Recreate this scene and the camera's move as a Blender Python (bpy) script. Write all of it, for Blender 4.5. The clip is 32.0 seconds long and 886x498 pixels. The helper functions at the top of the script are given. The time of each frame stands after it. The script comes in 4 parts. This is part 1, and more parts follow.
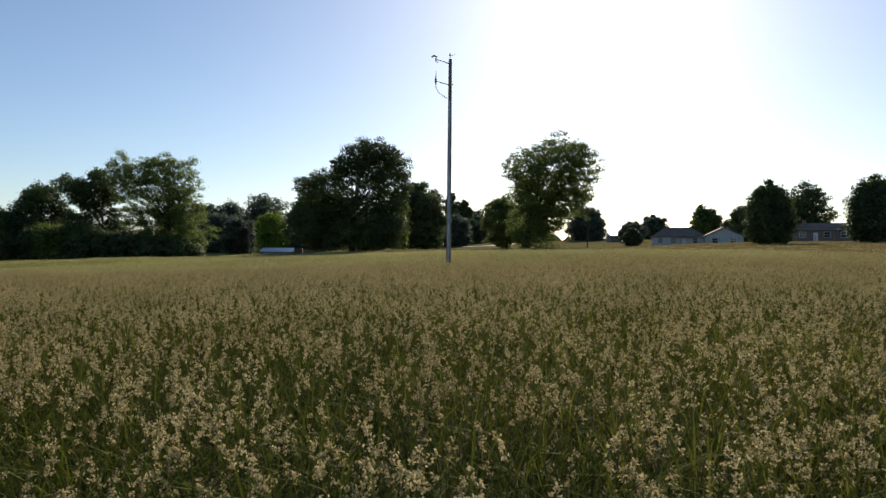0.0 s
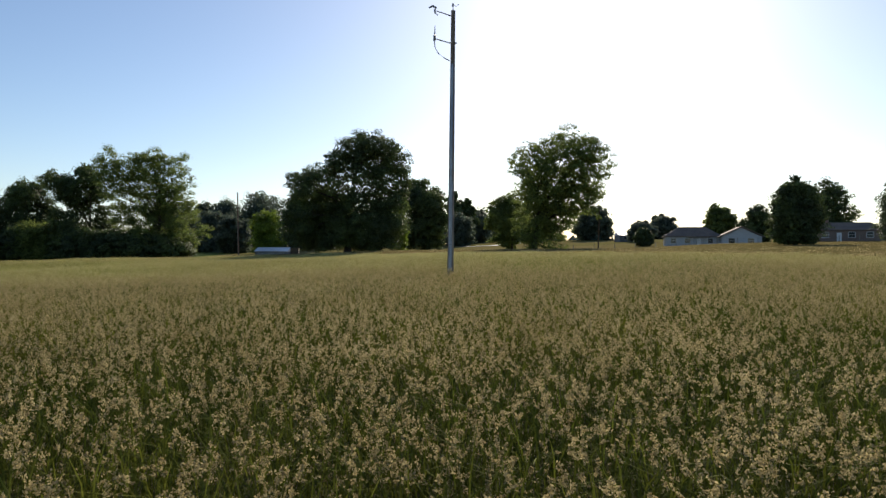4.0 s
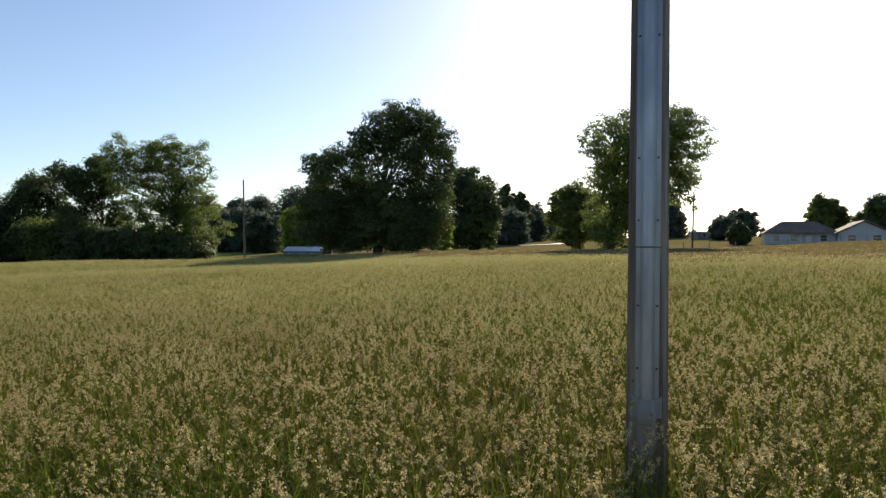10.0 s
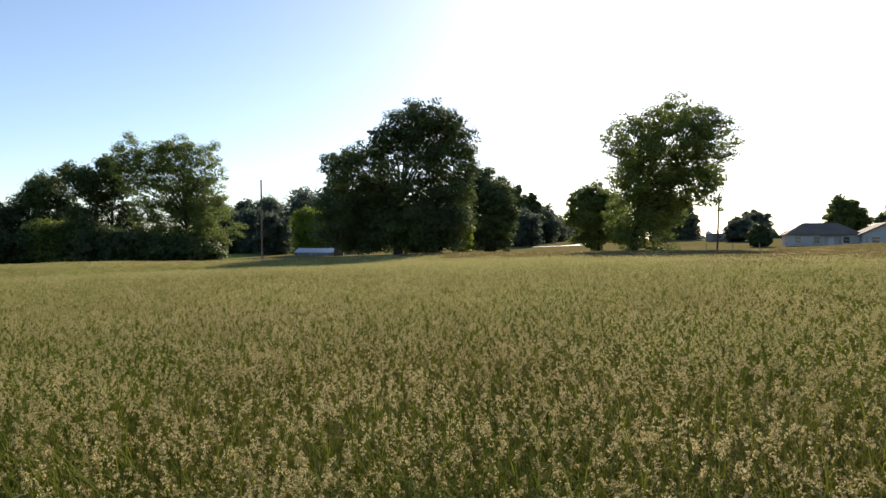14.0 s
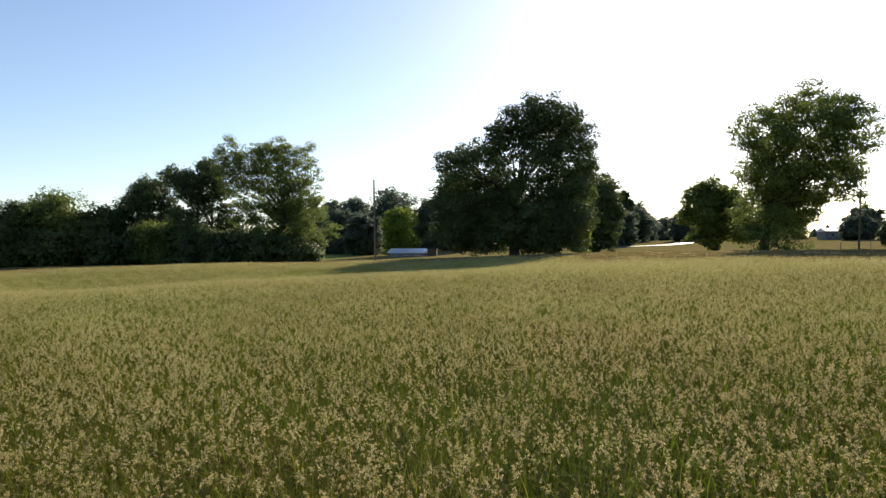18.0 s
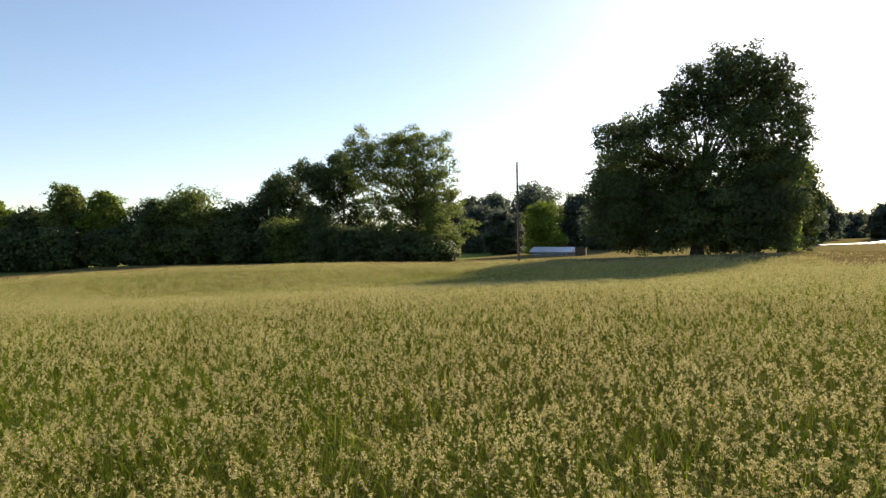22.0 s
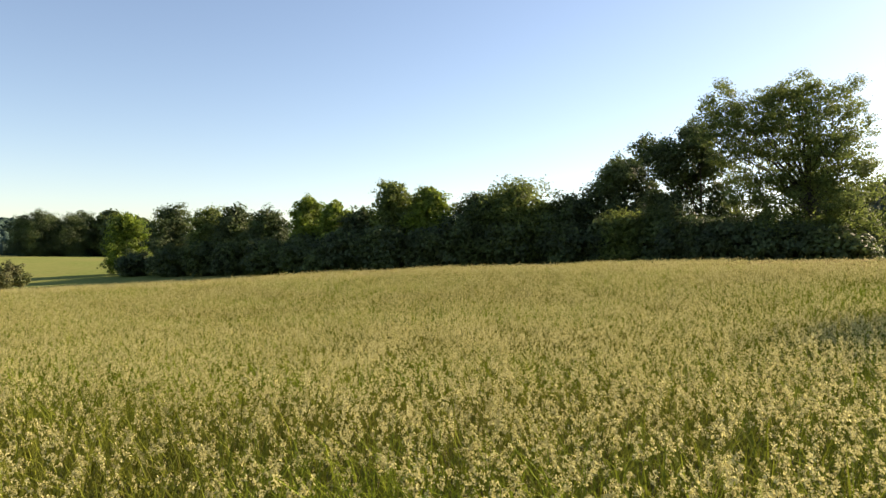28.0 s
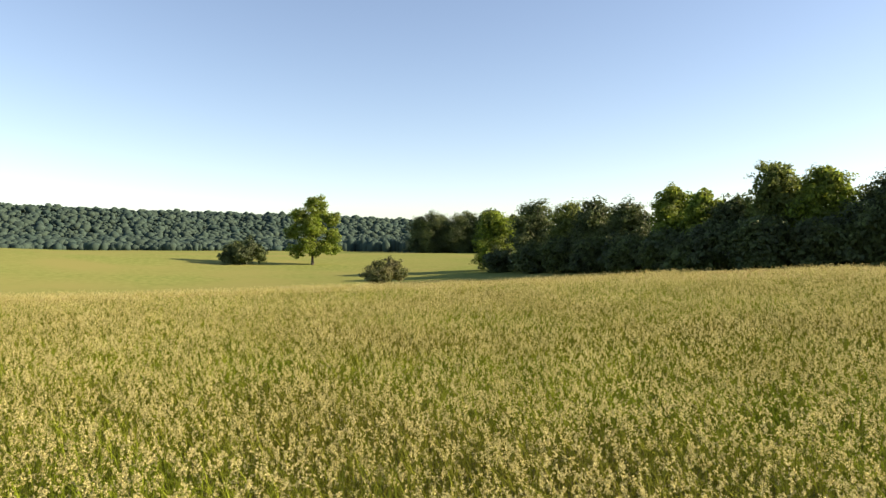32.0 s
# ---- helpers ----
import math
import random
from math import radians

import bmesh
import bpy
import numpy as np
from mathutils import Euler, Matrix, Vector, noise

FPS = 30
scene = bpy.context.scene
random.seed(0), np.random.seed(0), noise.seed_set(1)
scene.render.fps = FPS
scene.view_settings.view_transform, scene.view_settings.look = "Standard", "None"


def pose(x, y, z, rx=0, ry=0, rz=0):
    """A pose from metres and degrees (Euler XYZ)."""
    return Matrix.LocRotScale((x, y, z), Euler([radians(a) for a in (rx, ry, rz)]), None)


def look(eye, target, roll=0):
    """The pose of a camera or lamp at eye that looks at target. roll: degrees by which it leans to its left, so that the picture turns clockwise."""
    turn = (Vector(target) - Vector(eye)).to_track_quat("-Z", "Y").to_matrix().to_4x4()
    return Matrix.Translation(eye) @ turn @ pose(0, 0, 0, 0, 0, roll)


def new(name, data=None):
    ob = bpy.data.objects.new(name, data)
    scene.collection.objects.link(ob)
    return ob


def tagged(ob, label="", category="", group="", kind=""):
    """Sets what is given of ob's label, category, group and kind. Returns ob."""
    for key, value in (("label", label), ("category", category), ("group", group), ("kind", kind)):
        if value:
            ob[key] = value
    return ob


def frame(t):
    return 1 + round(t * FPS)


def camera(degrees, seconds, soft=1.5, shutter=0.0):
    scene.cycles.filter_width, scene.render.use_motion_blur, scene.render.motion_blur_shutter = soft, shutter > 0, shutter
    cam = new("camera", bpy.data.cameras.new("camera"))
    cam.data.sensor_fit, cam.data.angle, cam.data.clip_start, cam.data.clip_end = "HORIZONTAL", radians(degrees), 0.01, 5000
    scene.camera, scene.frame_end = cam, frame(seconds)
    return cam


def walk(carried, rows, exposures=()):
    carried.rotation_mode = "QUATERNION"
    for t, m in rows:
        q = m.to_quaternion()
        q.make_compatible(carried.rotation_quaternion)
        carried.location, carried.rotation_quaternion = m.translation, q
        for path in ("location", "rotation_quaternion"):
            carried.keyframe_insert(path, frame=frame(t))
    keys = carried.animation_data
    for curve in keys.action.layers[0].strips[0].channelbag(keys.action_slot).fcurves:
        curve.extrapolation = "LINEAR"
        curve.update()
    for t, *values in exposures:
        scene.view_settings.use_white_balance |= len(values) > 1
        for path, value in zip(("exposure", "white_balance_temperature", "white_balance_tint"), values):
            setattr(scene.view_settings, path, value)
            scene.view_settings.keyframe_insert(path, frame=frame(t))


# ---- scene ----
LENS = 63.61
cam = camera(LENS, 32.0, soft=1.4)
# seconds, eye x, y, z, yaw to the left, pitch up, roll
ROWS = [
    (0, 0, 0, 1.9, 0.03, 0.392, 0.254),
    (0.5, 0.031, 0.825, 1.977, -0.008, 0.385, 0.267),
    (1, 0.033, 1.748, 2.042, -0.052, 0.391, 0.264),
    (1.5, -0.014, 2.616, 2.088, -0.092, 0.404, 0.285),
    (2, 0.037, 3.676, 2.117, -0.089, 0.373, 0.227),
    (2.5, 0.097, 4.908, 2.135, -0.096, 0.367, 0.241),
    (3, 0.07, 6.305, 2.151, -0.111, 0.339, 0.217),
    (3.5, 0.082, 7.744, 2.181, -0.159, 0.334, 0.308),
    (5.5, -0, 14.132, 2.362, 2.604, 0.266, 0.253),
    (6, -0.031, 15.706, 2.422, 2.92, 0.282, 0.219),
    (6.5, -0.14, 17.314, 2.469, 2.905, 0.299, 0.27),
    (7, -0.249, 19.153, 2.507, 2.914, 0.25, 0.278),
    (7.5, -0.321, 21.256, 2.538, 2.941, 0.228, 0.197),
    (8, -0.419, 23.711, 2.56, 2.984, 0.167, 0.232),
    (8.5, -0.525, 26.668, 2.572, 3.033, 0.158, 0.263),
    (9, -0.636, 29.959, 2.583, 3.103, 0.153, 0.219),
    (9.5, -0.75, 33.429, 2.596, 3.223, 0.157, 0.274),
    (10, -0.795, 37.098, 2.575, 4.114, 0.182, 0.306),
    (10.5, -0.888, 39.243, 2.597, 4.203, 0.293, 0.291),
    (11, -0.902, 39.402, 2.604, 4.282, 0.333, 0.321),
    (11.5, -0.874, 39.233, 2.567, 4.318, 0.334, 0.314),
    (12, -0.844, 39.057, 2.525, 4.345, 0.335, 0.324),
    (12.5, -0.817, 38.97, 2.501, 4.402, 0.302, 0.318),
    (13, -1.002, 38.985, 2.497, 4.404, 0.28, 0.213),
    (13.5, -2.079, 39.06, 2.503, 4.357, 0.32, 0.379),
    (14, -3.742, 38.965, 2.532, 4.332, 0.318, 0.362),
    (14.5, -5.364, 38.961, 2.465, 4.419, 0.353, 0.368),
    (15, -6.819, 39.118, 2.439, 4.461, 0.391, 0.342),
    (15.5, -8.144, 38.887, 2.425, 9.162, 0.33, 0.307),
    (17.5, -10.706, 41.005, 2.572, 9.811, 0.266, 0.147),
    (18, -11.221, 41.771, 2.621, 9.816, 0.27, 0.154),
    (18.5, -11.8, 42.889, 2.67, 9.803, 0.261, 0.161),
    (19, -12.212, 44.282, 2.709, 11.802, 0.233, 0.21),
    (19.5, -12.553, 45.992, 2.726, 15.152, 0.176, 0.219),
    (20, -13.184, 48.278, 2.715, 15.593, 0.151, 0.217),
    (20.5, -13.878, 50.915, 2.682, 17.044, 0.128, 0.241),
    (21, -14.677, 53.827, 2.629, 18.153, 0.126, 0.295),
    (21.5, -15.595, 56.933, 2.569, 19.144, 0.135, 0.325),
    (22, -16.682, 60.122, 2.507, 20.973, 0.167, 0.304),
    (22.5, -17.691, 63.215, 2.449, 24.131, 0.221, 0.309),
    (23, -18.765, 66.254, 2.407, 26.363, 0.252, 0.311),
    (23.5, -20.117, 69.229, 2.376, 27.611, 0.277, 0.285),
    (24, -21.636, 72.318, 2.322, 28.933, 0.296, 0.217),
    (24.5, -23.127, 75.435, 2.243, 29.986, 0.331, 0.246),
    (25, -24.648, 78.564, 2.147, 31.33, 0.372, 0.289),
    (25.5, -26.035, 81.374, 2.019, 35.026, 0.399, 0.2),
    (27.5, -31.354, 89.928, 1.436, 45.948, 0.471, 0.278),
    (28, -32.388, 91.87, 1.295, 49.334, 0.478, 0.28),
    (28.5, -33.416, 93.866, 1.179, 52.865, 0.451, 0.218),
    (29, -34.651, 95.531, 1.098, 58.675, 0.442, 0.227),
    (29.5, -36.037, 96.91, 1.052, 62.777, 0.388, 0.229),
    (30, -37.486, 98.072, 1.028, 66.154, 0.342, 0.288),
    (30.5, -38.857, 99.071, 1.024, 69.663, 0.268, 0.297),
    (31, -40.299, 100.095, 1.043, 72.895, 0.227, 0.312),
    (31.5, -41.923, 101.208, 1.065, 76.067, 0.148, 0.306),
    (32, -43.669, 102.36, 1.097, 78.956, 0.106, 0.284),
]
walk(cam, [(t, pose(x, y, z, 90 + pitch, -roll, yaw)) for t, x, y, z, yaw, pitch, roll in ROWS],
     exposures=[(0.0, 0.08, 7000, 12), (6.0, 0.34, 7100, 13), (10.0, 0.5, 7300, 14), (15.0, 0.66, 7300, 14), (19.0, 0.66, 7600, 15),
                (23.0, 0.95, 8200, 16), (25.5, 1.0, 8300, 17), (28.0, 1.08, 8500, 18), (32.0, 1.2, 8600, 19)])

# ---- sky and sun ----
SUN_AZ, SUN_EL = 12.8, 23.4          # degrees clockwise from +y, degrees up
SUN_WAY = Vector((math.sin(radians(SUN_AZ)) * math.cos(radians(SUN_EL)),
                  math.cos(radians(SUN_AZ)) * math.cos(radians(SUN_EL)), math.sin(radians(SUN_EL))))
world = bpy.data.worlds.new("morning_sky")
scene.world = world
world.use_nodes = True
wn, wl = world.node_tree.nodes, world.node_tree.links
wn.clear()
sky = wn.new("ShaderNodeTexSky")
sky.sky_type = "NISHITA"
sky.sun_disc = False
sky.sun_elevation = radians(SUN_EL)
sky.sun_rotation = radians(SUN_AZ)
sky.altitude = 500
sky.air_density = 1.0
sky.dust_density = 0.65
sky.ozone_density = 4.0
back = wn.new("ShaderNodeBackground")
back.inputs["Strength"].default_value = 0.113
wout = wn.new("ShaderNodeOutputWorld")
wl.new(sky.outputs[0], back.inputs["Color"])
wl.new(back.outputs[0], wout.inputs["Surface"])

sun = new("sun", bpy.data.lights.new("sun", "SUN"))
sun.data.energy, sun.data.angle, sun.data.color = 5.0, radians(0.55), (1.0, 0.93, 0.80)
sun.matrix_world = look(SUN_WAY * 500, (0, 0, 0))


# ---- materials ----
def material(name, colors, scale=1.0, rough=0.8, metal=0.0, translucent=0.0, bump=0.0, bump_scale=30.0,
             second=None, second_scale=0.1, island=0.0, stretch=(1, 1, 1), spec=0.3, local=False, detail=6.0, north=None):
    """A surface whose colour runs between two colours by noise, with a second, larger patchiness, relief and shine-through."""
    m = bpy.data.materials.new(name)
    m.use_nodes = True
    n, l = m.node_tree.nodes, m.node_tree.links
    n.clear()
    out = n.new("ShaderNodeOutputMaterial")
    geo = n.new("ShaderNodeNewGeometry")
    co = n.new("ShaderNodeTexCoord")
    place = n.new("ShaderNodeMapping")
    place.inputs["Scale"].default_value = stretch
    l.new(co.outputs["Object"] if local else geo.outputs["Position"], place.inputs["Vector"])
    grain = n.new("ShaderNodeTexNoise")
    grain.inputs["Scale"].default_value, grain.inputs["Detail"].default_value = scale, detail
    l.new(place.outputs[0], grain.inputs["Vector"])
    ramp = n.new("ShaderNodeValToRGB")
    ramp.color_ramp.elements[0].position, ramp.color_ramp.elements[1].position = 0.32, 0.68
    ramp.color_ramp.elements[0].color, ramp.color_ramp.elements[1].color = (*colors[0], 1), (*colors[1], 1)
    l.new(grain.outputs["Fac"], ramp.inputs["Fac"])
    color = ramp.outputs["Color"]
    if north:       # runs over to a second, paler pair of colours towards the north of the field
        north_ramp = n.new("ShaderNodeValToRGB")
        north_ramp.color_ramp.elements[0].position, north_ramp.color_ramp.elements[1].position = 0.32, 0.68
        north_ramp.color_ramp.elements[0].color, north_ramp.color_ramp.elements[1].color = (*north[0], 1), (*north[1], 1)
        l.new(grain.outputs["Fac"], north_ramp.inputs["Fac"])
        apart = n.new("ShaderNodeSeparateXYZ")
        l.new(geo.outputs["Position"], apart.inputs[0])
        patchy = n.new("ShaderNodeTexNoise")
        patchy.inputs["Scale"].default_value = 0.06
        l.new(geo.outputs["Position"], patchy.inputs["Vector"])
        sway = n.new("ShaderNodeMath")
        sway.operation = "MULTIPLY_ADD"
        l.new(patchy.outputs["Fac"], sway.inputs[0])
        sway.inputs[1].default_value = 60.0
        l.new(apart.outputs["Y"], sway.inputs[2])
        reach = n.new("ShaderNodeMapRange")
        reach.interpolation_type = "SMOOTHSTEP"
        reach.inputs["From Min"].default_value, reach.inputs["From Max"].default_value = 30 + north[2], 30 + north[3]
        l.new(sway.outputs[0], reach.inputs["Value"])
        north_mix = n.new("ShaderNodeMix")
        north_mix.data_type = "RGBA"
        l.new(reach.outputs[0], north_mix.inputs["Factor"])
        l.new(color, north_mix.inputs["A"])
        l.new(north_ramp.outputs["Color"], north_mix.inputs["B"])
        color = north_mix.outputs["Result"]
    if second:
        patch = n.new("ShaderNodeTexNoise")
        patch.inputs["Scale"].default_value, patch.inputs["Detail"].default_value = second_scale, 4.0
        l.new(place.outputs[0], patch.inputs["Vector"])
        step = n.new("ShaderNodeMapRange")
        step.inputs["From Min"].default_value, step.inputs["From Max"].default_value = 0.42, 0.64
        l.new(patch.outputs["Fac"], step.inputs["Value"])
        mix = n.new("ShaderNodeMix")
        mix.data_type = "RGBA"
        l.new(step.outputs[0], mix.inputs["Factor"])
        l.new(color, mix.inputs["A"])
        mix.inputs["B"].default_value = (*second, 1)
        color = mix.outputs["Result"]
    if island:
        hsv = n.new("ShaderNodeHueSaturation")
        vary = n.new("ShaderNodeMapRange")
        vary.inputs["To Min"].default_value, vary.inputs["To Max"].default_value = 1 - island, 1 + island
        l.new(geo.outputs["Random Per Island"], vary.inputs["Value"])
        l.new(vary.outputs[0], hsv.inputs["Value"])
        l.new(color, hsv.inputs["Color"])
        color = hsv.outputs["Color"]
    bsdf = n.new("ShaderNodeBsdfPrincipled")
    bsdf.inputs["Roughness"].default_value, bsdf.inputs["Metallic"].default_value = rough, metal
    bsdf.inputs["Specular IOR Level"].default_value = spec
    l.new(color, bsdf.inputs["Base Color"])
    if bump:
        fine = n.new("ShaderNodeTexNoise")
        fine.inputs["Scale"].default_value, fine.inputs["Detail"].default_value = bump_scale, 5.0
        l.new(place.outputs[0], fine.inputs["Vector"])
        relief = n.new("ShaderNodeBump")
        relief.inputs["Strength"].default_value, relief.inputs["Distance"].default_value = min(1.0, bump), 0.05 * max(1.0, bump)
        l.new(fine.outputs["Fac"], relief.inputs["Height"])
        l.new(relief.outputs[0], bsdf.inputs["Normal"])
    if translucent:
        glow = n.new("ShaderNodeBsdfTranslucent")
        l.new(color, glow.inputs["Color"])
        blend = n.new("ShaderNodeMixShader")
        blend.inputs[0].default_value = translucent
        l.new(bsdf.outputs[0], blend.inputs[1])
        l.new(glow.outputs[0], blend.inputs[2])
        l.new(blend.outputs[0], out.inputs["Surface"])
    else:
        l.new(bsdf.outputs[0], out.inputs["Surface"])
    return m


STALK = material("grass_stalk", ((0.07, 0.08, 0.018), (0.135, 0.135, 0.03)), 0.7, 0.8, translucent=0.15, spec=0.05, second=(0.16, 0.135, 0.042), second_scale=0.15, island=0.3)
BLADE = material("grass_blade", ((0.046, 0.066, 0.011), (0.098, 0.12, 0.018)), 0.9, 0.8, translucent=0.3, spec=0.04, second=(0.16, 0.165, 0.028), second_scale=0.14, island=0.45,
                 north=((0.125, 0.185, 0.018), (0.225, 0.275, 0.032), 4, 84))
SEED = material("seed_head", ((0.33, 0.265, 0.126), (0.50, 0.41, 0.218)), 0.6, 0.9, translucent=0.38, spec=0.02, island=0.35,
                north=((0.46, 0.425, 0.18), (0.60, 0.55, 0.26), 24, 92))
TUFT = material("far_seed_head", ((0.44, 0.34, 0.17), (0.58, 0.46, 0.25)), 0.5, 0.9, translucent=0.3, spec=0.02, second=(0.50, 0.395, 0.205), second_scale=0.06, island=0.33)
CANOPY = material("hay_canopy", ((0.125, 0.10, 0.04), (0.205, 0.162, 0.067)), 1.4, 1.0, spec=0.0, second=(0.145, 0.12, 0.047), second_scale=0.035, bump=1.5, bump_scale=5.0, detail=10)
MOWN = material("mown_grass", ((0.14, 0.18, 0.05), (0.215, 0.24, 0.078)), 0.5, 1.0, spec=0.0, second=(0.215, 0.215, 0.075), second_scale=0.02, bump=0.8, bump_scale=4.0)
LAWN = material("rough_lawn", ((0.165, 0.135, 0.058), (0.235, 0.19, 0.088)), 0.6, 1.0, spec=0.0, second=(0.165, 0.15, 0.055), second_scale=0.05, bump=0.8, bump_scale=4.0)
EARTH = material("thatch", ((0.09, 0.075, 0.028), (0.16, 0.13, 0.052)), 3.0, 0.95, second=(0.11, 0.105, 0.03), second_scale=0.4, bump=0.6)
ROAD = material("road_asphalt", ((0.05, 0.05, 0.052), (0.08, 0.08, 0.08)), 2.0, 0.35, spec=0.6, bump=0.1)
BARK = material("bark", ((0.035, 0.028, 0.022), (0.09, 0.075, 0.06)), 3.0, 0.9, bump=0.8, bump_scale=9.0, stretch=(1, 1, 0.25))
LEAF = material("leaf", ((0.045, 0.07, 0.03), (0.078, 0.108, 0.04)), 0.35, 0.6, translucent=0.38, second=(0.10, 0.14, 0.042), second_scale=0.12, island=0.4)
LEAF_MID = material("mid_leaf", ((0.105, 0.15, 0.042), (0.16, 0.21, 0.056)), 0.35, 0.6, translucent=0.6, second=(0.18, 0.225, 0.06), second_scale=0.15, island=0.4)
LEAF_LIGHT = material("light_leaf", ((0.15, 0.23, 0.03), (0.22, 0.30, 0.045)), 0.4, 0.55, translucent=0.55, second=(0.16, 0.215, 0.04), second_scale=0.15, island=0.4)
# for trees past the field: distance haze put into a paler, bluer leaf colour
LEAF_HAZED = material("hazed_leaf", ((0.09, 0.12, 0.09), (0.13, 0.165, 0.12)), 0.35, 0.7, translucent=0.6, second=(0.12, 0.155, 0.105), second_scale=0.12, island=0.35)
LEAF_GREY = material("grey_leaf", ((0.09, 0.12, 0.035), (0.17, 0.165, 0.07)), 0.3, 0.6, translucent=0.3, island=0.35)
# ridge and far woods: blue of the distance haze mixed into the leaf colour
WOOD_HAZED = material("hazed_wood_leaf", ((0.024, 0.048, 0.042), (0.046, 0.074, 0.058)), 0.12, 0.9, spec=0.05, second=(0.042, 0.068, 0.052), second_scale=0.02, island=0.14, bump=1.0, bump_scale=0.6)
POLE_WOOD = material("weathered_pole_wood", ((0.075, 0.056, 0.045), (0.34, 0.285, 0.235)), 16.0, 0.85, second=(0.13, 0.085, 0.065), second_scale=4.0, bump=0.7, bump_scale=40, stretch=(1, 1, 0.06))
POLE_DARK = material("dark_pole_wood", ((0.06, 0.045, 0.03), (0.12, 0.09, 0.06)), 8.0, 0.85, bump=0.5, stretch=(1, 1, 0.08))
GUARD = material("galvanised_guard", ((0.22, 0.24, 0.275), (0.35, 0.37, 0.41)), 7.0, 0.36, metal=0.6, second=(0.2, 0.215, 0.25), second_scale=2.6, bump=0.1, stretch=(1, 1, 0.3))
STEEL = material("bolt_steel", ((0.05, 0.05, 0.05), (0.10, 0.09, 0.08)), 30.0, 0.5, metal=0.8)
PORCELAIN = material("insulator", ((0.16, 0.17, 0.18), (0.24, 0.25, 0.26)), 12.0, 0.3)
PVC = material("pale_conduit", ((0.46, 0.45, 0.42), (0.60, 0.58, 0.54)), 6.0, 0.5, second=(0.40, 0.38, 0.34), second_scale=3.0)
CABLE = material("cable", ((0.03, 0.03, 0.03), (0.06, 0.06, 0.06)), 10.0, 0.5)
ROOF = material("asphalt_shingle", ((0.15, 0.115, 0.09), (0.25, 0.195, 0.155)), 6.0, 0.9, second=(0.15, 0.12, 0.10), second_scale=0.4, bump=0.5, bump_scale=8)
WHITE_ROOF = material("white_metal_roof", ((0.62, 0.66, 0.72), (0.78, 0.80, 0.84)), 0.8, 0.4, metal=0.2)
SIDING = material("pale_siding", ((0.42, 0.43, 0.44), (0.54, 0.55, 0.55)), 2.0, 0.7, stretch=(0.3, 0.3, 6.0), bump=0.2, bump_scale=4)
SHED_WALL = material("grey_shed_boards", ((0.16, 0.16, 0.165), (0.25, 0.25, 0.255)), 2.0, 0.8, stretch=(6.0, 6.0, 0.3), bump=0.3, bump_scale=4)
BRICK = material("red_brick", ((0.17, 0.12, 0.10), (0.26, 0.19, 0.16)), 5.0, 0.9, bump=0.3)
TRIM = material("white_trim", ((0.66, 0.66, 0.65), (0.78, 0.78, 0.77)), 4.0, 0.6)
PANE = material("window_pane", ((0.03, 0.035, 0.04), (0.05, 0.055, 0.06)), 3.0, 0.12, spec=0.8)
POST = material("fence_post_wood", ((0.20, 0.18, 0.15), (0.34, 0.31, 0.27)), 6.0, 0.85, stretch=(1, 1, 0.2))


# ---- lie of the land ----
WIDE = [(x, y) for x in (-480, -350, -240, -140, -60, 20, 110, 220) for y in (-80, 30, 120, 220, 360)]
WIDE_H = (-1.2, -1.09, 0.01, 0.31, -0.35, 3.29, 2.1, -1.58, -0.79, -3.05, 2.98, -5.91, -7.29, 4.53, -0.99, 0.12, -3.06, 0.64, 0.92, 0.06,
          -0.11, 1.04, 1.34, -4.26, 1.47, -0.7, -0.25, 0.73, 2.09, 3.78, -0.36, -0.22, 0.23, 1.13, 2.96, 0.61, 2.25, 1.96, 1.27, 4.67)
FINE = [(0, 5), (0, 40), (-14, 60), (-22, 82), (-38, 100), (-60, 110), (-17, 130), (25, 150), (-92, 138)]
FINE_H = (0.43, -0.14, 0.38, 0.65, -2.41, 1.43, 0.87, -0.29, 0.95)
DIPS = [(0, 10), (-14, 50), (-17, 62), (-26, 78), (-36, 94), (-48, 102), (-60, 105), (-66, 90), (-70, 115)]
DIPS_H = (0.14, -0.15, -0.69, 0.48, 0.34, -0.35, -0.7, 0.3, -0.65)


def land(x, y):
    """Height of the bare ground; arrays welcome."""
    x, y = np.asarray(x, float), np.asarray(y, float)
    z = np.zeros(np.broadcast(x, y).shape)
    for (cx, cy), h in zip(WIDE, WIDE_H):
        z = z + h * np.exp(-((x - cx) ** 2 + (y - cy) ** 2) / (2 * 95.0 ** 2))
    for (cx, cy), h in zip(FINE, FINE_H):
        z = z + h * np.exp(-((x - cx) ** 2 + (y - cy) ** 2) / (2 * 24.0 ** 2))
    for (cx, cy), h in zip(DIPS, DIPS_H):
        z = z + h * np.exp(-((x - cx) ** 2 + (y - cy) ** 2) / (2 * 13.0 ** 2))
    return z


def ridge(x, y):
    """The long wooded ridge to the west."""
    d = np.asarray(x, float) + 1150 + 0.12 * (np.asarray(y, float) - 100)
    crest = 56.5 - 0.035 * (np.asarray(y, float) + 250) + 4 * np.sin(np.asarray(y, float) / 130.0)
    return np.clip(crest, 8, 75) * np.exp(-(d / 190.0) ** 2)


LANE = [(0, 2), (0, 52), (-13, 57), (-20, 76), (-37, 102), (-62, 108)]


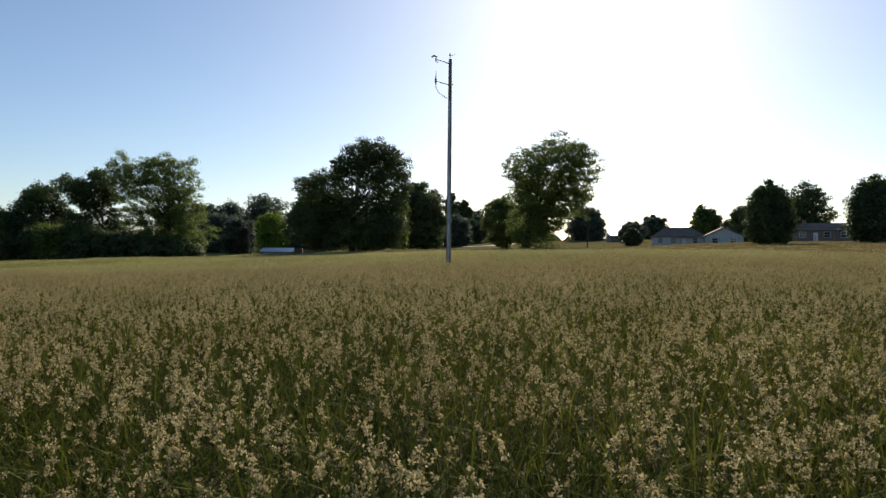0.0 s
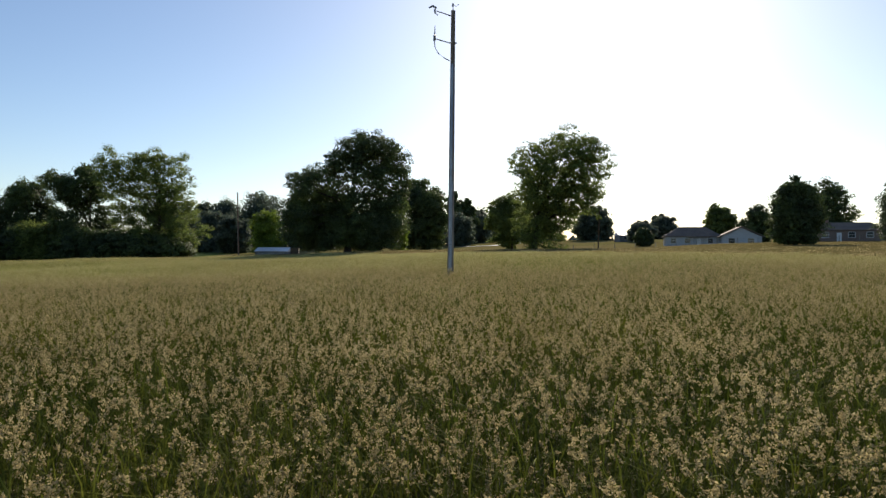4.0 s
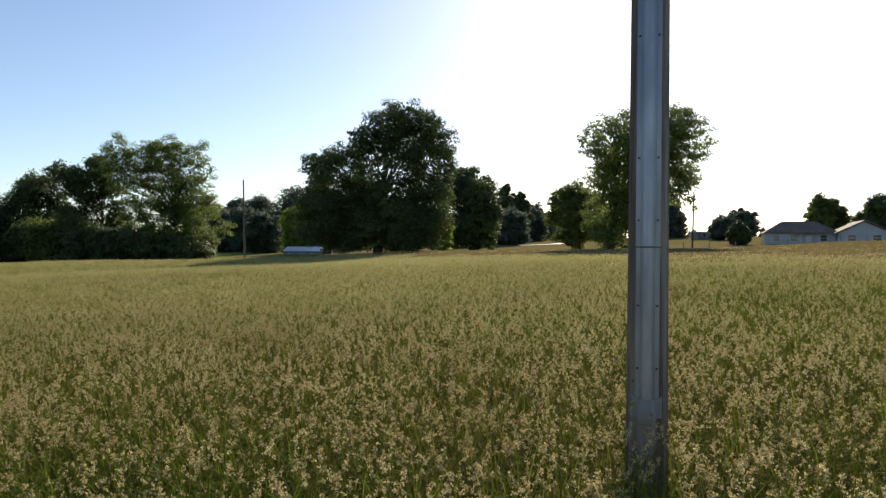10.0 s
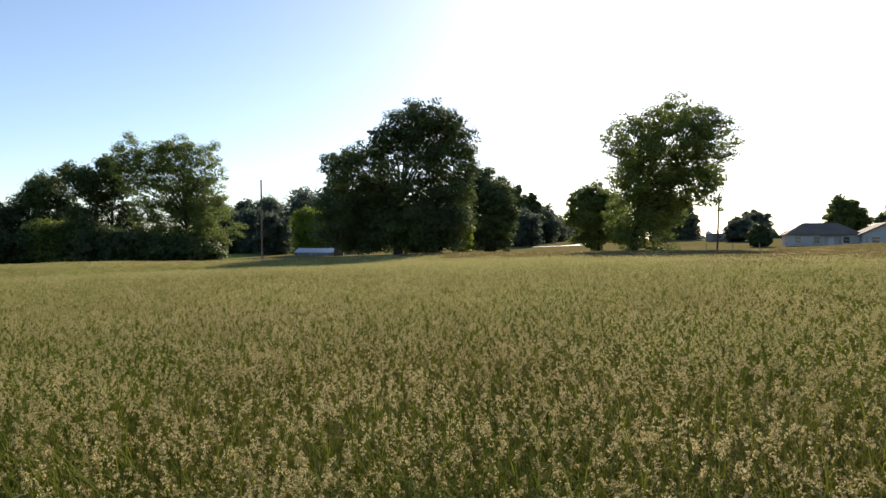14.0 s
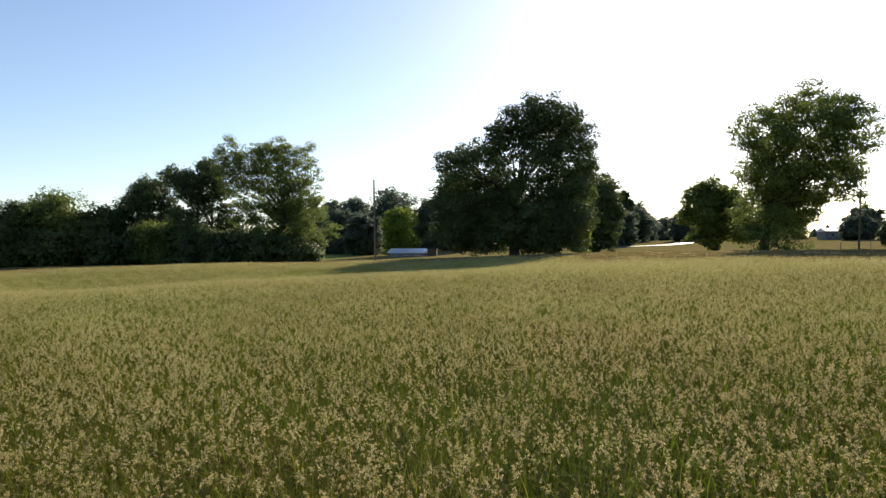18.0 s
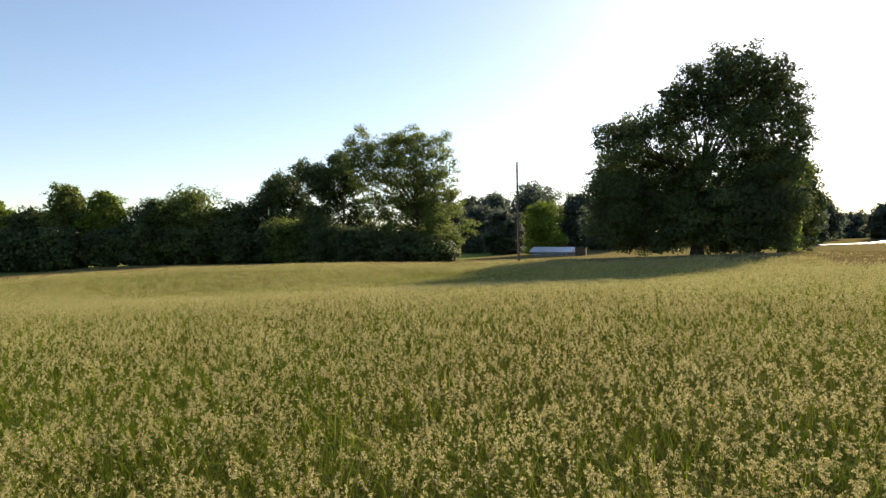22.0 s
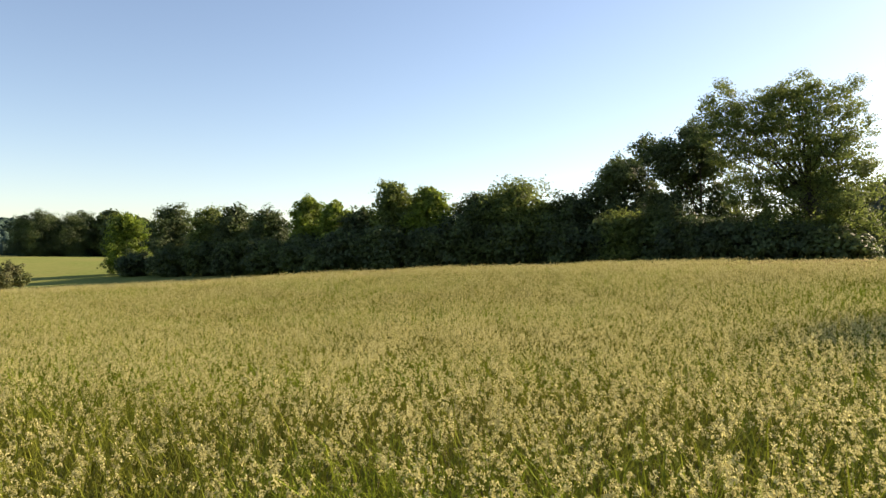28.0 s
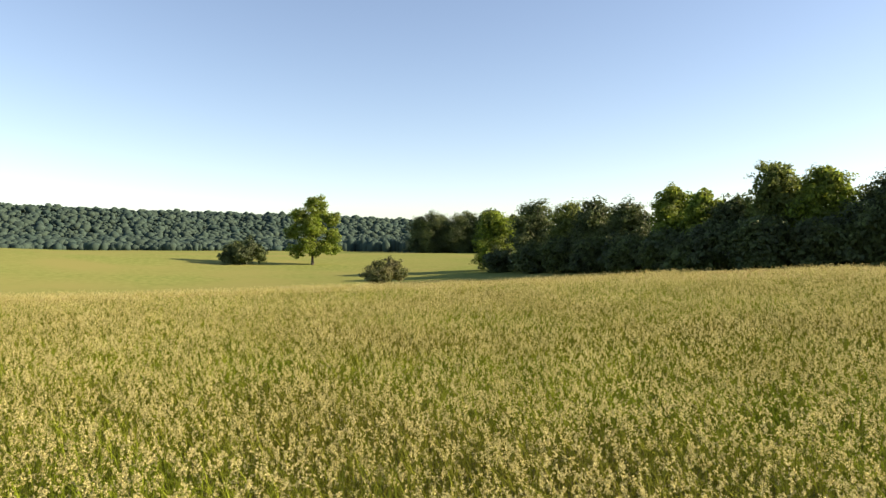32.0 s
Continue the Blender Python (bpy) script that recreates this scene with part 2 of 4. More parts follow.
def from_lane(x, y):
    """Distance to the middle line of the tall hay that the camera crosses."""
    x, y = np.asarray(x, float), np.asarray(y, float)
    best = np.full(np.broadcast(x, y).shape, 1e9)
    for (ax, ay), (bx, by) in zip(LANE[:-1], LANE[1:]):
        ux, uy = bx - ax, by - ay
        k = np.clip(((x - ax) * ux + (y - ay) * uy) / (ux * ux + uy * uy), 0, 1)
        best = np.minimum(best, np.hypot(x - ax - k * ux, y - ay - k * uy))
    return best


def smooth(e0, e1, v):
    k = np.clip((np.asarray(v, float) - e0) / (e1 - e0), 0, 1)
    return k * k * (3 - 2 * k)


def in_hay(x, y):
    """1 in the standing hay, 0 on mown and grazed land round it."""
    x, y = np.asarray(x, float), np.asarray(y, float)
    north = 139 + 0.06 * (x + 17) + np.where(x < -45, (-45 - x) * 1.35, 0) + np.clip((x - 28) * 0.9, 0, 34)
    north = np.minimum(north, 203 + 0.05 * x)
    west = -150 - 0.15 * (y - 120)
    return (1 - smooth(-1.5, 1.5, y - north)) * smooth(-6, 6, x - west)


HAY = 0.70
FRINGE = 28.0          # how far the single stalks reach from the lane


def sheet(x, y):
    """The ground that is seen: bare earth under the near hay, the top of the hay further off, short grass elsewhere."""
    return land(x, y) + ridge(x, y) + HAY * 0.9 * smooth(FRINGE - 5.5, FRINGE - 0.5, from_lane(x, y)) * in_hay(x, y)


# ---- mesh helpers ----
def mesh(name, verts, faces, mats, index=None, soft=False):
    me = bpy.data.meshes.new(name)
    if isinstance(faces, np.ndarray):
        n, k = faces.shape
        me.vertices.add(len(verts))
        me.vertices.foreach_set("co", np.asarray(verts, np.float32).ravel())
        me.loops.add(n * k)
        me.loops.foreach_set("vertex_index", faces.astype(np.int32).ravel())
        me.polygons.add(n)
        me.polygons.foreach_set("loop_start", np.arange(0, n * k, k, dtype=np.int32))
    else:
        me.from_pydata([tuple(v) for v in verts], [], faces)
    for m in mats if isinstance(mats, (list, tuple)) else [mats]:
        me.materials.append(m)
    if index is not None:
        me.polygons.foreach_set("material_index", np.asarray(index, np.int32))
    if soft:
        me.polygons.foreach_set("use_smooth", np.ones(len(me.polygons), bool))
    me.update(calc_edges=True)
    return me


def part(name, data, material_, parent, label=""):
    """One mesh object under a thing or a part; data: a bmesh, a mesh, or (verts, faces)."""
    if isinstance(data, bmesh.types.BMesh):
        me = bpy.data.meshes.new(name)
        data.to_mesh(me)
        data.free()
        me.materials.append(material_)
    elif isinstance(data, tuple):
        me = mesh(name, data[0], data[1], material_)
    else:
        me = data
    ob = new(name, me)
    ob.parent = parent
    if label:
        ob["label"] = label
    return ob


def thing(name, at, label, category, group="", kind="", turn=0.0):
    ob = new(name)
    ob.matrix_basis = pose(*at, 0, 0, turn)
    return tagged(ob, label, category, group, kind)


def box(bm, x0, y0, z0, x1, y1, z1, bevel=0.0):
    made = bmesh.ops.create_cube(bm, size=1.0)["verts"]
    for v in made:
        v.co = Vector(((x0 + x1) / 2 + v.co.x * (x1 - x0), (y0 + y1) / 2 + v.co.y * (y1 - y0), (z0 + z1) / 2 + v.co.z * (z1 - z0)))
    if bevel:
        edges = list({e for v in made for e in v.link_edges})
        bmesh.ops.bevel(bm, geom=edges, offset=bevel, segments=2, affect="EDGES", profile=0.5)
    return bm


def boxes(*rows, bevel=0.0):
    bm = bmesh.new()
    for r in rows:
        box(bm, *r, bevel=bevel)
    return bm


def tube(points, radii, sides=8, verts=None, faces=None):
    """A tapered tube along points, closed at its ends."""
    verts = [] if verts is None else verts
    faces = [] if faces is None else faces
    pts = [Vector(p) for p in points]
    start = len(verts)
    for i, p in enumerate(pts):
        way = (pts[min(i + 1, len(pts) - 1)] - pts[max(i - 1, 0)]).normalized()
        u = way.orthogonal().normalized() if abs(way.z) < 0.9 else Vector((1, 0, 0))
        u = (u - way * u.dot(way)).normalized()
        w = way.cross(u)
        for k in range(sides):
            a = 2 * math.pi * k / sides
            verts.append(tuple(p + (u * math.cos(a) + w * math.sin(a)) * radii[i]))
    for i in range(len(pts) - 1):
        for k in range(sides):
            a, b = start + i * sides + k, start + i * sides + (k + 1) % sides
            faces.append((a, b, b + sides, a + sides))
    faces.append(tuple(start + k for k in reversed(range(sides))))
    faces.append(tuple(start + (len(pts) - 1) * sides + k for k in range(sides)))
    return verts, faces


# ---- ground ----
def lines(marks):
    out = []
    for a, b, step in marks:
        out += list(np.arange(a, b, step))
    return np.array(out + [marks[-1][1]])


gx = lines([(-4000, -1600, 300), (-1600, -800, 40), (-800, -250, 15), (-250, -120, 4), (-120, 60, 1.5), (60, 130, 5), (130, 400, 20), (400, 4000, 300)])
gy = lines([(-4000, -1000, 300), (-1000, -60, 40), (-60, -12, 4), (-12, 170, 1.5), (170, 320, 5), (320, 800, 20), (800, 4000, 200)])
X, Y = np.meshgrid(gx, gy)
Z = sheet(X, Y)
rough = np.random.default_rng(3).normal(0, 0.05, Z.shape) * in_hay(X, Y) * smooth(FRINGE - 4, FRINGE + 3, from_lane(X, Y))
Z = Z + rough
nx, ny = len(gx), len(gy)
ids = np.arange(nx * ny).reshape(ny, nx)
quads = np.stack([ids[:-1, :-1], ids[:-1, 1:], ids[1:, 1:], ids[1:, :-1]], -1).reshape(-1, 4)
mx, my = (X[:-1, :-1] + X[1:, 1:]).ravel() / 2, (Y[:-1, :-1] + Y[1:, 1:]).ravel() / 2
hayness, lane_off = in_hay(mx, my), from_lane(mx, my)
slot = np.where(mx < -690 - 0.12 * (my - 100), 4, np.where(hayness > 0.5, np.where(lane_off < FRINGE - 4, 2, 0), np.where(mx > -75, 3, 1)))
ground = new("ground", mesh("ground", np.stack([X, Y, Z], -1).reshape(-1, 3), quads, [CANOPY, MOWN, EARTH, LAWN, WOOD_HAZED], slot, soft=True))
tagged(ground, "rolling hay meadow with standing ripe grass and mown land beyond", "field", kind="structure")


# ---- standing hay ----
def ribbons(base, way, width, side):
    """Bent strips: base and way (n, k, 3) hold k points each; width (n, k); side (n, 3)."""
    n, k, _ = base.shape
    left, right = base - side[:, None] * width[..., None] / 2, base + side[:, None] * width[..., None] / 2
    v = np.stack([left, right], 2).reshape(n, k * 2, 3)
    f = np.array([[2 * i, 2 * i + 1, 2 * i + 3, 2 * i + 2] for i in range(k - 1)])
    return v.reshape(-1, 3), (f[None] + (np.arange(n) * k * 2)[:, None, None]).reshape(-1, 4)


def hay_patch(size, stems, blades, seed, tall=1.0, fat=1.0, head=None, blade=None, long_=(0.25, 0.7)):
    """A square of standing grass: stalks with clustered seed heads over green blades."""
    g = np.random.default_rng(seed)
    vs, fs, ms = [], [], []
    count = 0

    def put(v, f, m):
        nonlocal count
        vs.append(v), fs.append(f + count), ms.append(np.full(len(f), m))
        count += len(v)
    # stalks
    n = stems
    foot = np.zeros((n, 3))
    foot[:, :2] = g.uniform(-size / 2, size / 2, (n, 2))
    thin = np.sin(foot[:, 0] * 2.3 + seed) * np.cos(foot[:, 1] * 2.0 - seed) + 0.6 * np.sin(foot[:, 0] * 5.1 + foot[:, 1] * 4.3)
    foot = foot[(thin > -0.35) | (g.uniform(0, 1, n) < 0.28)]
    n = len(foot)
    high = tall * g.normal(0.75, 0.155, n).clip(0.35, 1.08) * (1 + 0.05 * np.sin(foot[:, 0] * 1.9 + seed) * np.cos(foot[:, 1] * 1.6))
    lean = g.normal(0, 0.3, (n, 2))
    k = np.array([0.0, 0.55, 1.0])
    line = foot[:, None] + np.stack([lean[:, None, 0] * k ** 1.6 * high[:, None], lean[:, None, 1] * k ** 1.6 * high[:, None], k[None] * high[:, None]], -1)
    a = g.uniform(0, math.pi, n)
    side = np.stack([np.cos(a), np.sin(a), 0 * a], -1)
    put(*ribbons(line, None, np.tile(np.array([0.003, 0.0025, 0.0015]) * fat, (n, 1)), side), 0)
    # seed heads: a spike of tight clusters, the lower ones on short branches to one side
    arms, per = 5, 9
    top = line[:, 2]
    bulk = g.uniform(0.7, 1.35, (n, 1))
    up = (np.array([-0.064, -0.045, -0.026, -0.008, 0.010])[None] + g.normal(0, 0.010, (n, arms))) * bulk
    spread = np.array([0.046, 0.036, 0.024, 0.012, 0.004])[None] * g.uniform(0.3, 1.35, (n, arms)) * bulk
    b = g.uniform(0, 2 * math.pi, (n, 1)) + g.normal(0, 0.9, (n, arms))
    mid = top[:, None] + np.stack([np.cos(b) * spread + lean[:, None, 0] * up, np.sin(b) * spread + lean[:, None, 1] * up, up], -1)
    mid = np.repeat(mid.reshape(-1, 3), per, 0)
    m = len(mid)
    mid = mid + g.normal(0, 1, (m, 3)) * (0.0075, 0.0075, 0.0075)
    u = g.normal(0, 1, (m, 3)) + (0, 0, 0.8)
    u /= np.linalg.norm(u, axis=1)[:, None]
    w = np.cross(u, g.normal(0, 1, (m, 3)))
    w /= np.linalg.norm(w, axis=1)[:, None]
    ln, wd = (g.uniform(0.006, 0.0115, m) * fat)[:, None], (g.uniform(0.0035, 0.0065, m) * fat)[:, None]
    v = np.stack([mid - u * ln, mid + w * wd, mid + u * ln, mid - w * wd], 1).reshape(-1, 3)
    put(v, np.arange(m * 4).reshape(-1, 4), 1)
    # blades
    n = blades
    foot = np.zeros((n, 3))
    foot[:, :2] = g.uniform(-size / 2, size / 2, (n, 2))
    foot[:, 2] = g.uniform(0, 0.25, n)
    long, a = tall * g.uniform(*long_, n), g.uniform(0, 2 * math.pi, n)
    out = np.stack([np.cos(a), np.sin(a), 0 * a], -1)
    bend = g.uniform(0.35, 1.3, n)
    k = np.array([0.0, 0.6, 1.0])
    line = foot[:, None] + out[:, None] * (k ** 2 * 1.0)[None, :, None] * (bend * long)[:, None, None] * 0.8
    line[..., 2] += (k[None] - 0.35 * k[None] ** 2 * bend[:, None]) * long[:, None]
    side = np.stack([-np.sin(a), np.cos(a), 0 * a], -1)
    put(*ribbons(line, None, np.tile(np.array([0.008, 0.010, 0.002]) * fat, (n, 1)), side), 2)
    return mesh("hay_patch", np.concatenate(vs), np.concatenate(fs), [STALK, head, blade], np.concatenate(ms))


TILE = 6.5
meadow = thing("meadow_grass", (0, 0, 0), "tall ripe hay grass with pale tan seed heads", "grass", kind="stuff")
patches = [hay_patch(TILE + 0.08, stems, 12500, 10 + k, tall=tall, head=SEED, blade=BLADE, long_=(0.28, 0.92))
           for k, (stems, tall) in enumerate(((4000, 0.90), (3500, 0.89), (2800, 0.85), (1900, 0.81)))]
pick = random.Random(5)
cells = [(i * TILE, j * TILE) for i in range(-16, 8) for j in range(-6, 23)]
cells = sorted((float(from_lane(x, y)), x, y) for x, y in cells)
for off, x, y in cells[:298]:
    if off > FRINGE + 1.5:
        break
    z = float(land(x, y))
    slope = Vector((float(land(x - 2, y) - land(x + 2, y)) / 4, float(land(x, y - 2) - land(x, y + 2)) / 4, 1)).normalized()
    lush = noise.noise((x * 0.07, y * 0.07, 4.2)) * 2.6 + pick.uniform(-0.55, 0.55)
    ob = part("hay_patch", patches[min(3, max(0, int(1.6 + lush)))], None, meadow)
    ob.matrix_basis = Matrix.Translation((x, y, z)) @ Vector((0, 0, 1)).rotation_difference(slope).to_matrix().to_4x4() @ pose(0, 0, 0, 0, 0, 90 * pick.randrange(4))


def far_hay(n, seed):
    """Sparse upright tufts that break the top of the hay further off."""
    g = np.random.default_rng(seed)
    x, y = g.uniform(-150, 95, n * 4), g.uniform(-5, 200, n * 4)
    off = from_lane(x, y)
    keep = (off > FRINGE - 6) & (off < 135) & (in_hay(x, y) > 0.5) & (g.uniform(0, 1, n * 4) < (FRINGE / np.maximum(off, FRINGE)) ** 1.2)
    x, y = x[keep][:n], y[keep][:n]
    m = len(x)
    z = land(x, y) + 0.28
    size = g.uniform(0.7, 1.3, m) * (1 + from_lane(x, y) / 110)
    vs = []
    for k in range(3):
        a = g.uniform(0, 2 * math.pi, m)
        h = g.uniform(0.24, 0.44, m)
        w = 0.028 * size
        px, py = x + g.normal(0, 0.12, m), y + g.normal(0, 0.12, m)
        c, s = np.cos(a) * w, np.sin(a) * w
        tip = g.normal(0, 0.06, (2, m))
        vs.append(np.stack([np.stack([px - c * 0.4, py - s * 0.4, z], -1), np.stack([px + c, py + s, z + h * 0.75], -1),
                            np.stack([px + tip[0], py + tip[1], z + h], -1), np.stack([px - c, py - s, z + h * 0.7], -1)], 1))
    v = np.concatenate(vs).reshape(-1, 3)
    return mesh("far_hay", v, np.arange(len(v)).reshape(-1, 4), [TUFT])


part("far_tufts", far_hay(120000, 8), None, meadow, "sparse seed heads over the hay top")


# ---- trees ----
def leaves(lobes, sprays, size, seed, clumps=22, drop=0.16, fill=0.35):
    """Leaves in flat-bottomed pads that sit on the skin of round lobes (x, y, z, radius), over a close dark core."""
    g = np.random.default_rng(seed)
    L = np.array(lobes, float)
    area = L[:, 3] ** 2
    centres, ways, radii = [], [], []
    for i, (x, y, z, r) in enumerate(L):
        k = max(7, int(clumps * area[i] / area.mean()))
        d = g.normal(0, 1, (k, 3))
        d /= np.linalg.norm(d, axis=1)[:, None]
        c = np.array([x, y, z]) + d * (r * g.uniform(0.66, 1.06, k))[:, None]
        away = np.linalg.norm(c[:, None] - L[None, :, :3], axis=2) / L[None, :, 3]
        away[:, i] = 1.0
        keep = (g.uniform(0, 1, k) > drop) & (c[:, 2] > 0.5) & ((away.min(1) > 0.55) | (g.uniform(0, 1, k) < 0.25))
        centres.append(c[keep]), ways.append(d[keep]), radii.append(r * g.uniform(0.18, 0.46, int(keep.sum())))
    C, D, R = np.concatenate(centres), np.concatenate(ways), np.concatenate(radii)
    total = sprays * 3
    inner = int(total * fill)
    outer = total - inner
    which = g.choice(len(C), outer, p=R ** 2 / (R ** 2).sum())
    e = g.normal(0, 1, (outer, 3))
    e /= np.linalg.norm(e, axis=1)[:, None]
    e[:, 2] = np.where(e[:, 2] < 0, e[:, 2] * 0.45, e[:, 2] * 0.8)
    P = C[which] + e * (R[which] * g.uniform(0.2, 1.0, outer) ** 0.5 * np.where(g.uniform(0, 1, outer) < 0.22, g.uniform(1.0, 1.75, outer), 1.0))[:, None]
    N = e * 0.9 + D[which] * 0.5 + (0, 0, 0.6) + g.normal(0, 0.55, (outer, 3))
    lobe = g.choice(len(L), inner, p=area / area.sum())
    f = g.normal(0, 1, (inner, 3))
    f /= np.linalg.norm(f, axis=1)[:, None]
    Q = L[lobe, :3] + f * (L[lobe, 3] * 0.8 * g.uniform(0.05, 1.0, inner) ** 0.5)[:, None]
    P, N = np.concatenate([P, Q]), np.concatenate([N, g.normal(0, 1, (inner, 3))])
    P[:, 2] = np.maximum(P[:, 2], 0.3)
    N /= np.linalg.norm(N, axis=1)[:, None]
    u = np.cross(N, g.normal(0, 1, (total, 3)))
    u /= np.linalg.norm(u, axis=1)[:, None]
    w = np.cross(N, u)
    big = np.concatenate([np.ones(outer), np.full(inner, 1.5)]) * size
    ln, wd = (big * g.uniform(0.55, 1.15, total))[:, None], (big * g.uniform(0.3, 0.6, total))[:, None]
    v = np.stack([P - u * ln * 0.8, P + w * wd + N * wd * 0.3, P + u * ln, P - w * wd + N * wd * 0.3], 1).reshape(-1, 3)
    return v, np.arange(total * 4).reshape(-1, 4)


def timber(lobes, trunk, height, seed, fork=0.3, lean=(0, 0), reach=0.8):
    """Tapered trunk with a flared foot and a limb up into every lobe."""
    g = random.Random(seed)
    verts, faces = [], []
    top = height * 0.62
    spine = [(lean[0] * k * k, lean[1] * k * k, top * k - 0.3 * (k == 0)) for k in (0, 0.04, 0.12, 0.3, 0.55, 0.8, 1)]
    tube(spine, [trunk * s for s in (1.75, 1.3, 1.05, 0.9, 0.68, 0.42, 0.2)], 10, verts, faces)
    for x, y, z, r in lobes:
        h = min(top * 0.92, max(height * fork * g.uniform(0.55, 1.1), z * 0.45))
        k = h / top
        a = Vector((lean[0] * k * k, lean[1] * k * k, h))
        b = Vector((x, y, z)) * 1.0
        b = a + (b - a) * reach
        mid = a.lerp(b, 0.5) + Vector((g.uniform(-0.6, 0.6), g.uniform(-0.6, 0.6), 0.12 * (b - a).length))
        thick = trunk * 0.42 * (1 - 0.5 * k)
        tube([a, a.lerp(mid, 0.5) + Vector((0, 0, 0.2)), mid, mid.lerp(b, 0.55), b], [thick, thick * 0.8, thick * 0.6, thick * 0.38, thick * 0.14], 6, verts, faces)
        for _ in range(3):
            q = mid.lerp(b, g.uniform(0.1, 0.9))
            e = Vector((x, y, z)) + Vector((g.uniform(-1, 1), g.uniform(-1, 1), g.uniform(-0.6, 0.9))) * r * 0.75
            tube([q, q.lerp(e, 0.5) + Vector((0, 0, 0.15 * r)), e], [thick * 0.3, thick * 0.2, 0.02], 4, verts, faces)
    return verts, faces


def tree(x, y, lobes, sprays, size, trunk, label, leaf=None, seed=1, category="tree", group="", fork=0.3, lean=(0, 0), name="tree", drop=0.16, clumps=22, sink=0.0, deep=0.45, fill=0.35, swell=1.1):
    leaf = leaf or LEAF
    g = random.Random(seed)
    base = float(sheet(x, y)) - sink
    ob = thing(name, (x, y, base), label, category, group)
    # lobes lie round the stem, not in one plane
    full = []
    wide = max(abs(l[0]) + l[3] for l in lobes)
    for i, (lx, ly, lz, r) in enumerate(lobes):
        sway = g.uniform(-1, 1) * deep * wide * math.sqrt(max(0.05, 1 - (lx / wide) ** 2))
        full.append((lx, ly + sway, lz, r * swell))
    height = max(l[2] + l[3] for l in lobes)
    part("trunk", mesh("trunk", *timber(full, trunk, height, seed, fork, lean), BARK, soft=True), None, ob)
    part("crown", mesh("crown", *leaves(full, sprays, size, seed, clumps, drop=drop, fill=fill), [leaf]), None, ob)
    return ob


def rounded(height, wide, seed, low=0.12, n=9, point=0.0):
    """Lobes of an ordinary broad crown, or a pointed one."""
    g = random.Random(seed)
    out = []
    for i in range(n):
        k = (i + 0.5) / n
        z = height * (low + (0.95 - low) * k)
        round_ = math.sqrt(max(0.08, 1 - (2 * k - 0.85) ** 2 / 1.4)) * (1 - point * k)
        a = i * 2.4 + g.uniform(-0.5, 0.5)
        r = wide * g.uniform(0.42, 0.6) * (0.45 + 0.55 * round_)
        reach = max(0, wide * round_ - r) * g.uniform(0.7, 1.05)
        out.append((math.cos(a) * reach, math.sin(a) * reach, min(z, height - r * 0.8), r))
    return out


def egg(height, wide, seed):
    """Lobes of a close evergreen, widest below the middle and rounded on top."""
    g = random.Random(seed)
    out = []
    for k in range(6):
        z = height * (0.12 + 0.155 * k)
        w = wide * (0.86, 1.0, 0.97, 0.86, 0.68, 0.36)[k]
        for q in range(4 if k < 5 else 1):
            a = q * 1.57 + k * 0.8 + g.uniform(-0.2, 0.2)
            r = w * 0.55
            out.append((math.cos(a) * (w - r) * (k < 5), math.sin(a) * (w - r) * (k < 5), z, r))
    return out


def along(rows_, turn=23.0):
    """Lobes given as a way across the row of trees, a height and a radius."""
    return [(a * math.cos(radians(turn)), a * math.sin(radians(turn)), z, r) for a, z, r in rows_]


UPPER = [(3.9, 0.4, 20.9, 2.6), (6.7, 0.8, 20.6, 2.5), (1.3, 0.2, 20.3, 2.6), (-1.3, 0, 19.6, 2.1), (-2.5, -0.2, 17.6, 1.7), (9.0, 1.0, 18.4, 2.4), (5.3, 0.6, 17.8, 3.2), (1.3, 0.2, 17.6, 2.9),
         (9.7, 1.0, 15.4, 2.1), (6.5, 0.7, 14.0, 2.6), (3.3, 0.4, 13.4, 1.8), (10.1, 1.0, 12.4, 2.0), (7.3, 0.8, 10.9, 2.6), (10.6, 1.0, 9.7, 1.4),
         (-7.9, -0.8, 15.5, 1.8), (-5.1, -0.5, 15.2, 2.0), (-9.5, -1.0, 14.0, 1.9), (-6.8, -0.7, 13.1, 2.4), (-10.2, -1.0, 11.6, 1.9), (-3.8, -0.4, 11.9, 2.2), (-7.9, -0.8, 10.6, 2.6),
         (-10.8, -1.1, 9.7, 1.4), (-2.2, -0.1, 12.6, 1.5), (0.3, 0.1, 11.0, 2.2), (-3.5, -0.3, 15.8, 1.6), (8.0, 0.4, 20.0, 2.0), (-2.2, -0.2, 15.0, 1.7), (-2.0, -0.1, 17.0, 1.7)]
LOWER = [(-8.8, -0.9, 8.0, 3.0), (-4.3, -0.4, 8.6, 3.4), (-9.5, -1.0, 4.5, 2.7), (-5.8, -0.6, 4.6, 3.4), (-1.3, -0.1, 6.6, 3.4), (-0.6, -2.8, 4.4, 2.8), (3.2, 0.3, 8.4, 3.7), (3.9, -0.6, 4.6, 3.5),
         (7.7, 0.8, 7.1, 3.3), (7.6, 0.8, 4.2, 2.9), (-8.0, -0.8, 2.7, 1.9), (-3.6, -0.4, 2.7, 2.0), (2.6, 0.3, 2.8, 2.0), (5.6, 0.5, 2.7, 1.9), (-2.0, 3.0, 5.0, 3.0), (4.5, 4.0, 6.0, 3.2), (-6.0, 3.6, 6.5, 3.2)]
tree(-18.8, 147, UPPER + LOWER, 52000, 0.2, 0.62, "huge dark green shade tree casting a long shadow on the hay", seed=21, drop=0.14, clumps=30, lean=(1.2, 0.3), fill=0.22, swell=1.22)
